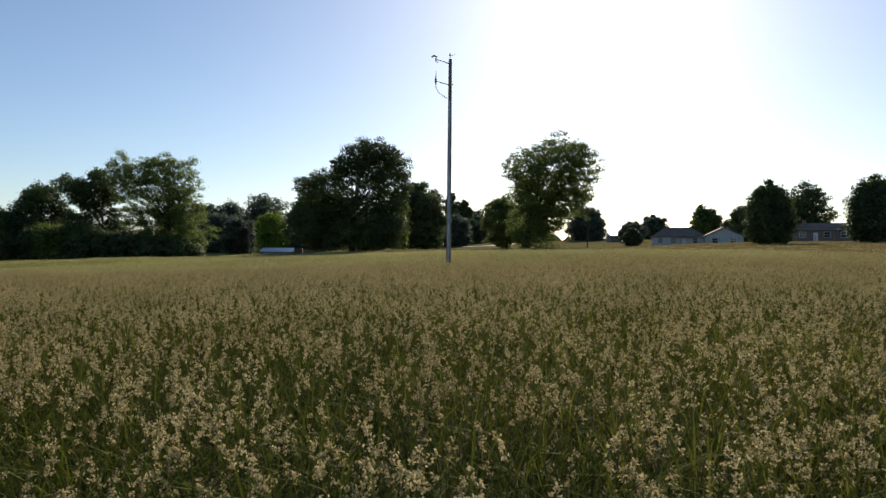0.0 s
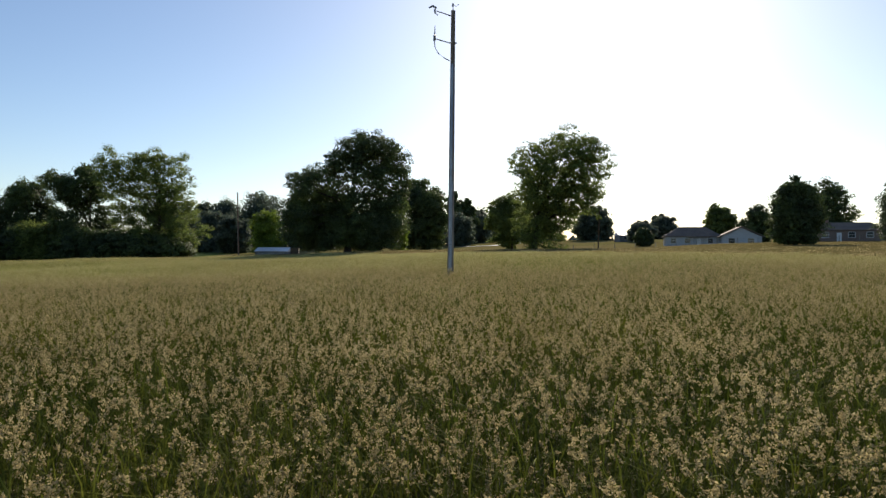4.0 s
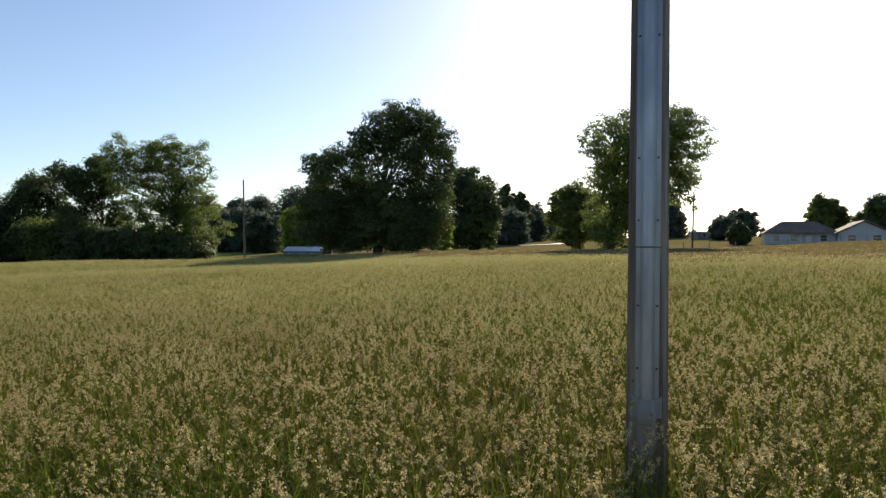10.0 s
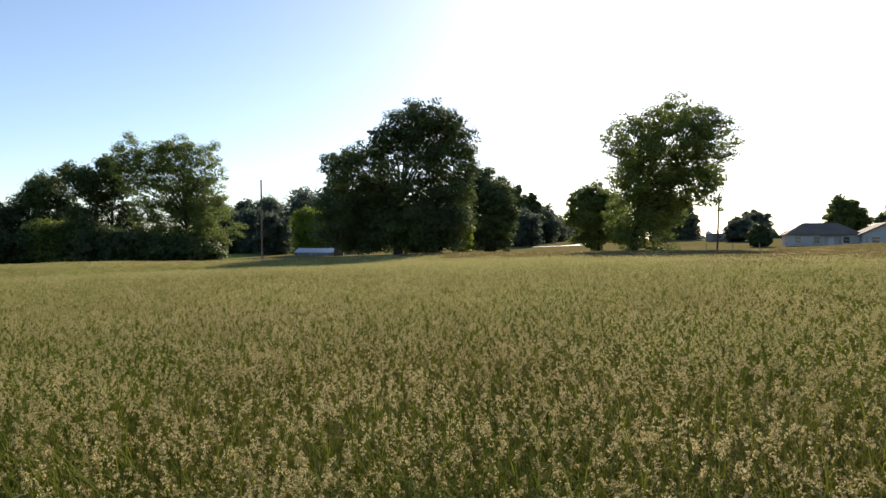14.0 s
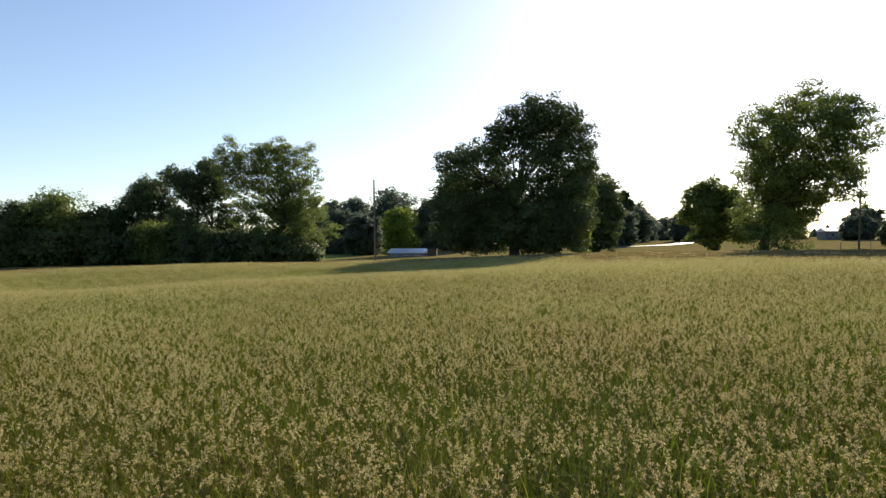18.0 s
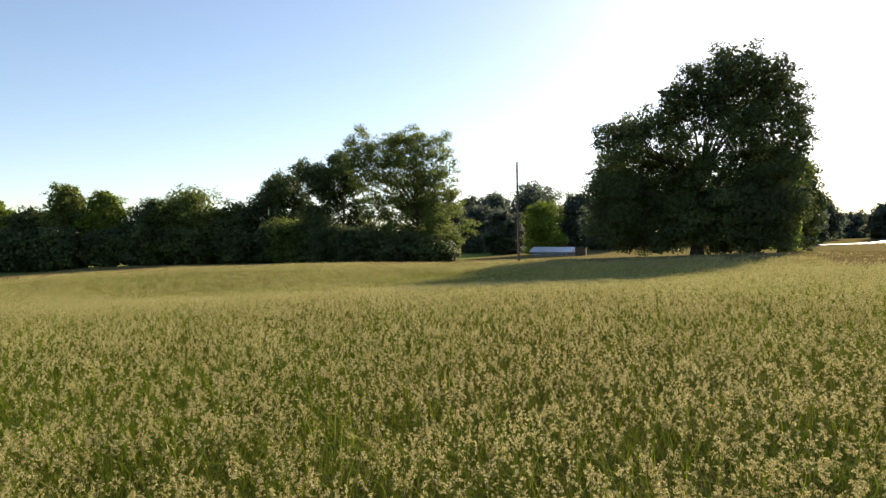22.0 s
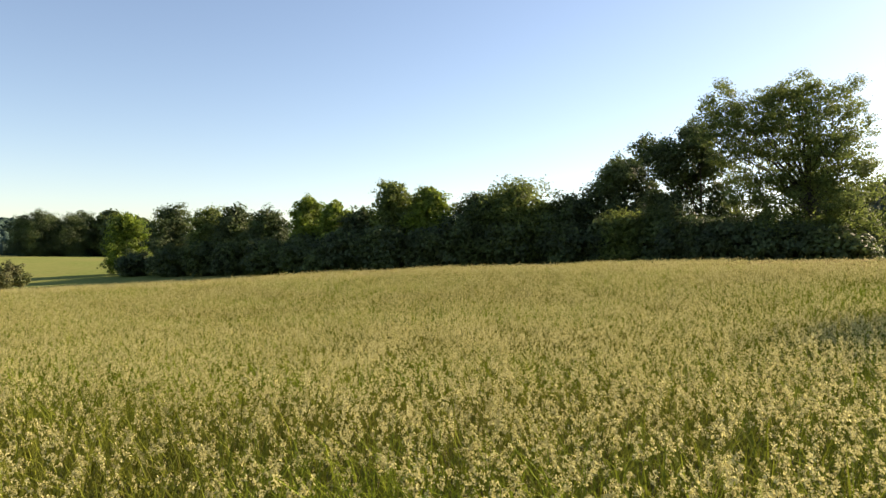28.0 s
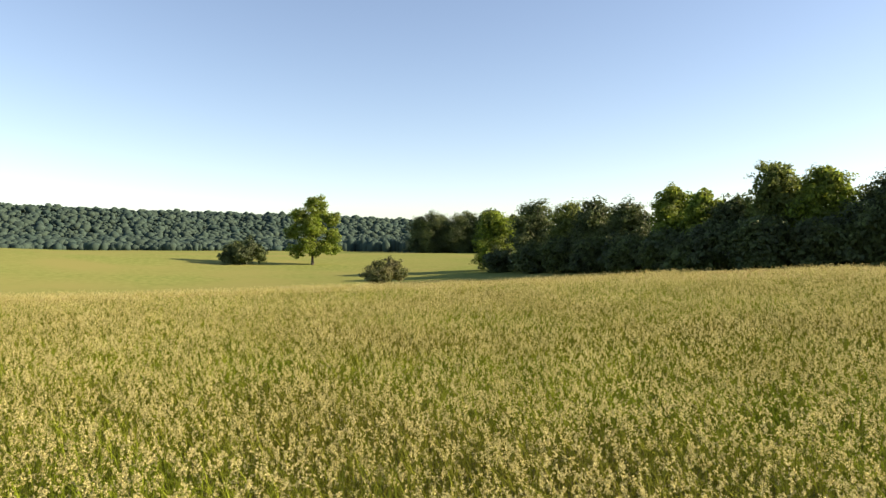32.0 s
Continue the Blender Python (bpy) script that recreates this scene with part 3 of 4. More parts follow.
tree(-6.2, 200, [(-1.7, 0, 17.2, 3.0), (-3.2, -0.1, 13.6, 3.9), (1.5, 0, 12.4, 3.9), (3.0, 0.1, 15.0, 2.8), (-1.2, 0, 6.5, 4.1), (3.0, 0.1, 6.5, 3.2), (-3.2, -1, 3.4, 2.9), (1.0, -1.2, 3.2, 2.9), (4.0, -0.6, 3.4, 2.6), (4.6, 0.4, 9.3, 2.8)],
     11000, 0.34, 0.4, "broad green tree behind the large shade tree", seed=22, clumps=28)
tree(-9.4, 152.5, [(0, 0, 8.3, 0.9), (0.3, 0, 6.9, 1.3), (-0.5, 0.2, 5.4, 1.5), (0.5, -0.2, 4.1, 1.6), (-0.4, 0, 2.7, 1.6), (0.4, 0.2, 1.6, 1.3)],
     2600, 0.22, 0.12, "slim pale green young tree at the shade tree's edge", LEAF_LIGHT, seed=28)
tree(18.4, 157, [(8.6, -0.9, 24.2, 2.3), (5.8, -0.6, 23.2, 1.9), (10.6, -0.6, 22.9, 2.0), (4.0, -0.3, 20.6, 2.2), (10.9, -1.1, 20.8, 2.7), (13.0, -1.3, 18.2, 2.5), (9.4, -0.9, 19.3, 3.0), (6.3, -0.6, 18.9, 2.7), (1.0, 0, 20.4, 2.1), (-1.7, 0.2, 20.0, 2.1),
     (-4.4, 0.4, 18.2, 1.7), (1.7, 0, 17.8, 2.9), (-2.1, 0.2, 16.6, 2.3), (-0.2, 0, 14.3, 3.2), (3.7, -0.3, 14.6, 3.3), (7.9, -0.8, 15.1, 3.0), (11.2, -1.1, 14.6, 2.6), (13.2, -1.3, 12.0, 1.6), (9.3, -0.9, 11.2, 2.3),
     (10.8, -1.0, 8.9, 1.7), (7.6, -0.8, 8.0, 1.9), (-2.1, 0.2, 12.4, 2.2), (2.4, 0.2, 10.6, 3.8), (1.0, 0, 6.9, 3.7), (4.2, -0.4, 6.5, 3.1), (0.4, 0, 3.5, 3.0), (3.8, -0.3, 3.3, 2.8), (8.4, -0.6, 12.8, 2.4), (6.6, -0.5, 10.8, 2.7), (6.0, -0.4, 8.2, 2.5), (9.4, -0.8, 9.8, 2.0)],
     26000, 0.23, 0.55, "tall open-crowned tree with airy leaf clusters at the field's end", LEAF_MID, seed=23, drop=0.26, clumps=26, fill=0.12, lean=(3.6, -0.3), deep=0.4, swell=1.36)
tree(16, 180, [(-3.8, 0.3, 10.5, 2.0), (-0.6, 0, 10.9, 2.4), (1.6, -0.1, 9.7, 2.3), (-4.7, 0.4, 7.0, 1.9), (-2.0, 0.2, 7.0, 2.7), (1.2, -0.1, 5.7, 2.5), (-2.9, 0.2, 3.2, 2.0), (-0.2, 0, 2.9, 2.2), (3.6, -0.2, 7.2, 2.2), (3.8, -0.2, 3.6, 2.2)],
     8000, 0.28, 0.28, "smaller leafy tree beside the tall open tree", LEAF_MID, seed=24, drop=0.2, clumps=26, fill=0.25, swell=1.2)
tree(-82, 215, along([(-1.9, 28.3, 3.0), (2.8, 27.7, 2.8), (-7.0, 27.7, 3.0), (-13.6, 27.2, 3.0), (-10.6, 26.6, 3.3), (-4.3, 25.5, 3.6), (0.2, 24.3, 3.3), (4.6, 23.0, 2.7), (-15.8, 25.0, 2.4), (-14.6, 22.8, 3.0),
     (-9.6, 21.4, 3.6), (-4.3, 20.2, 3.9), (1.0, 19.6, 3.6), (5.8, 18.4, 2.7), (-12.2, 17.4, 2.8), (-7.2, 16.0, 3.6), (-1.9, 14.8, 3.9), (3.4, 14.8, 3.6), (7.0, 13.0, 2.7), (-9.2, 11.9, 3.2), (-4.9, 10.0, 4.2),
     (1.0, 9.5, 4.2), (6.4, 8.9, 3.6), (9.8, 8.6, 2.4), (-7.2, 5.3, 3.6), (-1.9, 4.7, 4.2), (3.4, 4.7, 3.9), (8.2, 4.7, 3.0), (-12.4, 24.0, 2.8), (-7.8, 24.4, 3.0), (2.4, 22.0, 3.2), (-12.6, 20.2, 2.8), (4.2, 25.2, 2.4), (0.6, 27.4, 2.8), (4.4, 17.0, 3.0)]),
     30000, 0.25, 0.75, "very tall spreading green tree at the meadow's edge", LEAF_MID, seed=25, drop=0.3, clumps=30, deep=0.3, fill=0.1, swell=1.24, lean=(-1.5, -0.5))
tree(-106, 222, along([(-2.4, 25.6, 2.6), (0.5, 23.8, 2.9), (-9.8, 23.0, 2.7), (-7.2, 20.6, 2.9), (-3.4, 20.0, 3.9), (0.5, 19.4, 3.2), (-3.4, 15.5, 3.2), (-4.6, 10.3, 3.9), (-1.4, 7.1, 3.9), (2.5, 5.2, 3.2), (-6.6, 5.2, 3.9), (1.6, 14.2, 2.3), (2.6, 10.2, 3.0)]),
     10000, 0.36, 0.5, "dark leaning tree in the hedgerow clump", seed=26, deep=0.3, clumps=30, drop=0.08, swell=1.3)
tree(-130, 228, along([(-0.6, 21.3, 3.1), (3.5, 21.3, 3.1), (-3.4, 18.6, 3.1), (1.5, 17.4, 4.2), (-4.0, 14.6, 3.1), (5.6, 15.3, 3.5), (0, 11.0, 4.5), (6.3, 9.7, 4.2), (-2.7, 5.6, 4.2), (3.5, 4.9, 4.2)]),
     10000, 0.36, 0.5, "dense dark green tree in the hedgerow clump", seed=27, deep=0.3, clumps=30, drop=0.08, swell=1.22)

# hedgerow that runs west from the clump: x, y, height, half width, pale
HEDGE = [(-281, 167, 20, 6.6, 1), (-255, 173, 20.5, 6.7, 0), (-238, 178, 19, 6, 0), (-227, 181, 19, 6.2, 0), (-214, 184, 17, 5.6, 0),
         (-199, 188, 19.8, 5.2, 1), (-189, 190, 18, 5.2, 1), (-180, 192, 15, 5.2, 0), (-169, 194, 21, 5.6, 0), (-161, 198, 19, 5.8, 1), (-152, 205, 16.1, 6.4, 0),
         (-145, 210, 18.6, 7.8, 0), (-136, 220, 14.9, 6.2, 0), (-140, 215, 13, 6.5, 0), (-118, 216, 10, 6.0, 0), (-96, 212, 8, 5.5, 0)]
for i, (x, y, h, w, pale) in enumerate(HEDGE):
    tree(x, y, rounded(h * 1.01, w * (1.2 if pale else 1.35), 40 + i, low=0.05, n=15), 5600, 0.42, 0.3, "pale green tree in the hedgerow" if pale else "dense dark green hedgerow tree",
         LEAF_LIGHT if pale else (LEAF, LEAF, LEAF_MID)[i % 3], 60 + i, group="hedgerow trees", drop=0.1, deep=0.0, clumps=24, fill=0.4)

THICKET = [(-266, 165, 8), (-246, 170, 10), (-232, 174, 12), (-220, 177, 11), (-206, 180, 11), (-193, 183, 12), (-183, 185, 10), (-174, 186, 12),
           (-165, 188, 12), (-157, 194, 11), (-150, 199, 12), (-142, 206, 12), (-133, 213, 11), (-124, 217, 12), (-113, 218, 11), (-104, 214, 11), (-94, 210, 9), (-86, 209, 8), (-77, 211, 6)]
for i, (x, y, h) in enumerate(THICKET):
    tree(x, y, rounded(h * 0.8, 7.5, 300 + i, low=0.08, n=9), 2600, 0.5, 0.16, "dark leafy thicket at the foot of the hedgerow", LEAF, 330 + i,
         category="thicket", group="hedgerow thickets", name="thicket", drop=0.05, deep=0.0, clumps=18, fill=0.5)

# trees standing alone in the far meadow
tree(-346, 106, along([(1.4, 23.4, 4.8), (-5.4, 20.4, 4.0), (7.2, 19.2, 3.9), (-7.4, 13.9, 3.8), (0, 15.3, 5.2), (8.4, 12.5, 3.5), (-2.8, 8.4, 3.9), (5.2, 8.2, 4.0), (-6.8, 6.2, 3.5), (8.0, 7.4, 3.6), (0.8, 5.8, 3.4), (-0.6, 25.4, 3.0)], 93)
     + [(5.5, 0.5, 17.0, 4.0), (-5.5, 1.0, 15.5, 4.2), (4.5, -1.5, 9.0, 3.6)], 7500, 0.46, 0.5, "tall single bright green tree in the far meadow", LEAF_LIGHT, 91, drop=0.16, deep=0.0, clumps=26, fill=0.25, swell=1.0)
tree(-342, 78, along([(-4.6, 4.2, 3.6), (-1.0, 6.0, 4.0), (3.2, 7.4, 3.4), (6.4, 5.4, 3.0), (-6.6, 2.6, 2.4), (1.4, 3.0, 3.4), (7.6, 2.6, 2.2)], 95) + [(3.0, 0, 4.6, 3.4), (-3.0, 1.0, 4.4, 3.4)],
     3600, 0.44, 0.3, "low round dark green tree in the far meadow", LEAF, 92, drop=0.1, deep=0.0, clumps=26)
tree(-231, 123, along([(-2.8, 2.9, 2.6), (0.4, 4.0, 2.7), (3.2, 5.4, 2.0), (4.4, 3.4, 2.1), (-0.8, 2.0, 2.3), (2.0, 6.7, 1.4), (-1.2, 5.4, 1.9)], 95) + [(2.0, 0, 3.0, 2.5), (-2.0, 0.4, 3.2, 2.5)],
     3000, 0.3, 0.14, "grey-green rounded bush in the dip of the meadow", LEAF_GREY, 93, category="bush", name="bush", drop=0.15, deep=0.0, clumps=26)

# trees round the houses and along the road: x, y, height, half width, point
SHED_TREES = [(-61, 253, 13.5, 6.4, 0, 1), (-80, 318, 23.5, 13, 0, 0), (-96, 324, 20, 10, 0, 0), (-109, 330, 20, 9, 0, 0), (-64, 326, 19, 11, 0, 0), (-48, 318, 20, 11, 0, 0),
              (-52, 300, 13, 8, 0, 0), (-118, 318, 19, 10, 0, 0), (-47, 280, 22, 9, 0, 0), (-77, 270, 12, 7, 0, 0)]
HOUSE_TREES = [(13, 319, 12.5, 9, 0, 0), (3.5, 295, 20, 5.5, 0.1, 0), (8.8, 302, 17, 4.6, 0.1, 0), (60, 300, 12.5, 9.5, 0, 0), (81, 220, 9.4, 5.2, 0, 0), (84, 201, 8.6, 5, 0, 0), (66, 250, 5.6, 5, 0, 0),
               (91, 192, 9, 5.2, 0, 0), (100, 196, 14.8, 8.2, 0, 0), (62, 136, 12.9, 4.8, 1, 0), (79, 131, 13.2, 5.0, 1, 0), (93, 317, 9, 7, 0, 0), (51, 193, 5.2, 2.3, 1, 0),
               (22, 372, 11, 8, 0, 0), (41, 420, 13, 9, 0, 0)]
ROAD_TREES = [(-25, 300, 10, 7, 0, 0), (-8, 330, 12, 8, 0, 0), (30, 300, 8, 7, 0, 0), (4, 272, 10, 7, 0, 0), (12, 312, 10, 7.5, 0, 0), (19, 356, 10, 8, 0, 0),
              (30, 415, 11, 9, 0, 0), (42, 474, 12, 10, 0, 0), (56, 443, 10, 9, 0, 0), (46, 363, 8, 7, 0, 0), (39, 306, 8, 7, 0, 0), (-92, 290, 15, 9, 0, 0),
              (-104, 300, 15, 9, 0, 0)]
CLUMP_TREES = [(-512, 178, 22, 11, 0, 0), (-505, 186, 25, 12, 0, 0), (-500, 202, 24, 12, 0, 0), (-520, 195, 24, 11, 0, 0), (-508, 209, 26, 12, 0, 0), (-498, 222, 25, 11, 0, 0), (-488, 236, 22, 11, 0, 0)]
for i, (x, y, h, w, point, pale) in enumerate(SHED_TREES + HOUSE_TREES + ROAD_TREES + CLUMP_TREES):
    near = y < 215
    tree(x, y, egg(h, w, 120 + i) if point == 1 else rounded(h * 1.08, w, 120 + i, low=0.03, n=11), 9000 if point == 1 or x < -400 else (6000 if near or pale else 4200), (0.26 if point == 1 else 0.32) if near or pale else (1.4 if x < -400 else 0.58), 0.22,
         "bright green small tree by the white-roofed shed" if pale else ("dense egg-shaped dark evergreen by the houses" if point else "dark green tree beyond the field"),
         LEAF_LIGHT if pale else (LEAF if point else LEAF if x < -400 else LEAF_HAZED if y > 245 else (LEAF, LEAF, LEAF_MID)[i % 3]), 140 + i, drop=0.04 if point else (0.3 if 70 < x < 96 else 0.1), deep=0.0, fill=0.5 if point == 1 else (0.12 if 70 < x < 96 else 0.35), clumps=34 if point == 1 else 24)


# ---- woods on the far ridge ----
def far_woods(rows, seed):
    """Crown lumps of many sizes, each a small rough dome."""
    g = np.random.default_rng(seed)
    balls = []
    for fine in (1, 2):
        bm = bmesh.new()
        bmesh.ops.create_icosphere(bm, subdivisions=fine, radius=1.0)
        balls.append((np.array([v.co[:] for v in bm.verts]), np.array([[v.index for v in f.verts] for f in bm.faces])))
        bm.free()
    vs, fs, count = [], [], 0
    for x, y, r, h, up in rows:
        ball, tri = balls[r > 4.9]
        lump = 1 + 0.15 * g.normal(0, 1, len(ball)).clip(-1.7, 1.7)
        v = ball * lump[:, None] * (r * g.uniform(0.8, 1.25), r, h) + (x, y, float(land(x, y) + ridge(x, y)) + h * 0.5 + up)
        vs.append(v), fs.append(tri + count)
        count += len(v)
    return mesh("far_woods", np.concatenate(vs), np.concatenate(fs), [WOOD_HAZED])


g = np.random.default_rng(12)
rows = []
for _ in range(15000):
    y = g.uniform(-420, 430)
    x = -1150 - 0.12 * (y - 100) + g.uniform(-25, 460)
    r = 1.7 + 3.9 * g.uniform(0, 1) ** 1.6
    rows.append((x, y, r, r * g.uniform(0.55, 0.95), g.uniform(-0.5, 3.5)))
for _ in range(700):
    y = g.uniform(-420, 420)
    rows.append((-685 - 0.12 * (y - 100) + g.uniform(-15, 15), y, g.uniform(1.8, 5.0), g.uniform(2.5, 5), 0))
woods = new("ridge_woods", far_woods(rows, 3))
tagged(woods, "dense dark green woods covering the distant ridge", "woods", kind="stuff")
rows = []
for _ in range(1300):
    a = g.uniform(-0.2, 1.0)
    rows.append((-560 + a * 240 + g.uniform(-10, 10), 190 + a * 190 + g.uniform(-15, 45), g.uniform(2, 4.5), g.uniform(4, 8.5), 0))
for _ in range(520):
    a = g.uniform(0, 1)
    rows.append((-260 + a * 560, 470 + 60 * math.sin(a * 5) + g.uniform(-30, 60), g.uniform(2, 5), g.uniform(4, 8), 0))
far = new("far_woods", far_woods(rows, 4))
tagged(far, "hazy dark woods beyond the meadow and the road", "woods", kind="stuff")


# ---- utility poles ----
def pole_thing(x, y, height, r0, r1, label, lean=(0, 0), mat=None, sides=20):
    base = float(land(x, y))
    ob = thing("utility_pole", (x, y, base), label, "utility pole")
    ks = [0, 0.05, 0.15, 0.3, 0.5, 0.7, 0.85, 1.0]
    pts = [(lean[0] * k, lean[1] * k, height * k - (0.6 if k == 0 else 0)) for k in ks]
    part("shaft", mesh("shaft", *tube(pts, [r0 + (r1 - r0) * k for k in ks], sides), mat or POLE_WOOD, soft=False), None, ob)
    return ob, base


POLE = (0.30, 42.33)
main, base = pole_thing(*POLE, 12.85, 0.148, 0.098, "grey weathered wooden utility pole with a metal cable guard", lean=(0.06, 0.0), sides=28)


def at_height(z):
    """Half width and sideways shift of the pole at a height above its foot."""
    k = z / 12.85
    return 0.148 + (0.098 - 0.148) * k, 0.06 * k


def guard_strip(z0, z1, half, depth, flange, out):
    """A hat-shaped sheet-metal channel that stands on the pole's south face, with real thickness."""
    prof = [(-half - flange, 0.0), (-half, 0.0), (-half * 0.86, depth * 0.6), (-half * 0.55, depth * 0.93), (0, depth), (half * 0.55, depth * 0.93), (half * 0.86, depth * 0.6), (half, 0.0), (half + flange, 0.0)]
    prof += [(x * 0.97, d - 0.006) for x, d in reversed(prof)]
    verts, faces, n = [], [], len(prof)
    steps = 7
    for i in range(steps):
        z = z0 + (z1 - z0) * i / (steps - 1)
        r, shift = at_height(z)
        for x, d in prof:
            seat = math.sqrt(max(0.0, r * r - min(abs(x), r * 0.98) ** 2)) if abs(x) >= half * 0.99 else r * 0.86
            verts.append((shift + x, -(seat + d + out), z))
    for i in range(steps - 1):
        for k in range(n):
            a, b = i * n + k, i * n + (k + 1) % n
            faces.append((a, b, b + n, a + n))
    faces += [tuple(range(n)), tuple(reversed(range((steps - 1) * n, steps * n)))]
    return verts, faces


def turned_part(name, data, mat, parent, label=""):
    ob = part(name, data, mat, parent, label)
    ob.matrix_basis = pose(0, 0, 0, 0, 0, -13)
    return ob


foot = 1.50 - base          # lower end of the guard over the ground
joint = 2.64 - base
guard = turned_part("cable_guard", guard_strip(foot - 0.02, joint, 0.051, 0.046, 0.030, 0.001), GUARD, main, "dull galvanised channel, lower length")
turned_part("cable_guard", guard_strip(joint - 0.03, joint + 2.9, 0.053, 0.048, 0.031, 0.009), GUARD, main, "dull galvanised channel, middle length")
turned_part("guard_lip", guard_strip(joint - 0.032, joint - 0.024, 0.054, 0.049, 0.0315, 0.0105), STEEL, main, "dark rolled lip at the guard's joint")
turned_part("cable_guard", guard_strip(joint + 2.86, 10.35, 0.042, 0.046, 0.018, 0.001), GUARD, main, "dull galvanised channel, upper length")
# bell-mouthed boot at the lower end, on an eared plate bent round the pole
def skin(name, rows_, thick, mat):
    bm = bmesh.new()
    grid = [[bm.verts.new(p) for p in row] for row in rows_]
    for a, b in zip(grid[:-1], grid[1:]):
        for k in range(len(a) - 1):
            bm.faces.new((a[k], a[k + 1], b[k + 1], b[k]))
    bmesh.ops.solidify(bm, geom=bm.faces[:], thickness=thick)
    me = bpy.data.meshes.new(name)
    bm.to_mesh(me)
    bm.free()
    for f in me.polygons:
        f.use_smooth = True
    me.materials.append(mat)
    return me


plate_rows, boot_rows = [], []
for k in range(5):
    row = []
    for q in range(13):
        x = -0.104 + 0.208 * q / 12
        up = foot + 0.04 + 0.03 * (abs(x) / 0.104) ** 2
        z = up + (foot - 0.085 - up) * k / 4
        r, shift = at_height(z)
        row.append((shift + x, -(math.sqrt(r * r - x * x) + 0.014), z))
    plate_rows.append(row)
for z, half, depth in ((foot + 0.05, 0.047, 0.050), (foot + 0.03, 0.052, 0.058), (foot + 0.005, 0.064, 0.082), (foot - 0.04, 0.068, 0.094), (foot - 0.09, 0.066, 0.092), (foot - 0.115, 0.056, 0.074), (foot - 0.12, 0.045, 0.05)):
    r, shift = at_height(z)
    boot_rows.append([(shift + math.sin(a) * half, -(r * 0.9 + depth * math.cos(a) ** 0.7 + 0.008), z) for a in [radians(v) for v in (-89.9, -70, -50, -30, -10, 10, 30, 50, 70, 89.9)]])
turned_part("mounting_plate", skin("mounting_plate", plate_rows, 0.004, PVC), None, main, "pale eared plate bent round the pole")
turned_part("guard_boot", skin("guard_boot", boot_rows, 0.005, PVC), None, main, "pale flared boot at the guard's lower end")


def bolt_mesh():
    b = bmesh.new()
    bmesh.ops.create_cone(b, cap_ends=True, segments=8, radius1=0.0085, radius2=0.006, depth=0.014)
    bmesh.ops.rotate(b, verts=b.verts, cent=(0, 0, 0), matrix=Matrix.Rotation(radians(90), 3, "X"))
    me = bpy.data.meshes.new("bolt")
    b.to_mesh(me)
    b.free()
    me.materials.append(STEEL)
    return me


bolt = bolt_mesh()
turn = Matrix.Rotation(radians(-13), 4, "Z")
for z in (1.76, 2.20, 2.80, 3.24, 4.1, 4.95, 5.8, 6.7, 7.6, 8.5, 9.4):
    for sidex in (-0.066, 0.066):
        h = z - base
        r, shift = at_height(h)
        ob = part("bolt", bolt, None, main)
        ob.matrix_basis = turn @ Matrix.Translation((shift + sidex, -(math.sqrt(r * r - sidex * sidex) + 0.012), h))
for sidex in (-0.098, -0.101, 0.096):
    h = (1.665 if sidex != -0.101 else 1.50) - base
    r, shift = at_height(h)
    ob = part("bolt", bolt, None, main)
    ob.matrix_basis = turn @ Matrix.Translation((shift + sidex, -(math.sqrt(r * r - sidex * sidex) + 0.012), h))
# loose wire end
part("loose_wire", mesh("loose_wire", *tube([(0.12, -0.05, 2.97 - base), (0.155, -0.07, 2.975 - base), (0.18, -0.08, 2.955 - base)], [0.003, 0.003, 0.0025], 6), CABLE), None, main)
# hardware at the top: pin insulator, cutout, arrester, brackets, cable loop
top = 12.85
part("pole_top_pin", mesh("pole_top_pin", *tube([(0.05, 0, top - 0.05), (0.05, 0, top + 0.16), (0.04, 0, top + 0.2), (0.04, 0, top + 0.34)], [0.018, 0.018, 0.05, 0.032], 10), PORCELAIN), None, main, "grey pole-top insulator")
part("top_wire", mesh("top_wire", *tube([(0.05, 0, top + 0.3), (0.2, 0.02, top + 0.2), (0.32, 0.05, top + 0.33)], [0.012, 0.012, 0.02], 6), CABLE), None, main)
arm = part("bracket", mesh("bracket", *tube([(0.0, 0, top - 0.26), (-0.35, -0.02, top - 0.14), (-0.72, -0.03, top - 0.03)], [0.028, 0.025, 0.022], 8), STEEL), None, main, "steel bracket arm")
part("fuse_cutout", mesh("fuse_cutout", *tube([(-0.66, -0.03, top - 0.22), (-0.78, -0.03, top - 0.12), (-0.80, -0.03, top + 0.06), (-0.72, -0.03, top + 0.12)], [0.03, 0.045, 0.045, 0.03], 8), PORCELAIN), None, main, "grey porcelain fuse cutout")
part("cutout_hood", mesh("cutout_hood", *tube([(-0.70, -0.03, top + 0.12), (-0.90, -0.03, top + 0.20), (-1.06, -0.03, top + 0.12)], [0.03, 0.06, 0.04], 8), PORCELAIN), None, main)
part("bracket", mesh("bracket", *tube([(0.0, 0, top - 1.52), (-0.4, -0.02, top - 1.42), (-0.80, -0.03, top - 1.30)], [0.028, 0.025, 0.022], 8), STEEL), None, main, "steel bracket arm")
part("arrester", mesh("arrester", *tube([(-0.80, -0.03, top - 1.42), (-0.80, -0.03, top - 1.34), (-0.80, -0.03, top - 1.28), (-0.80, -0.03, top - 1.20), (-0.79, -0.03, top - 1.1), (-0.78, -0.03, top - 0.72)], [0.05, 0.07, 0.05, 0.07, 0.03, 0.012], 10), PORCELAIN), None, main, "ribbed grey surge arrester")
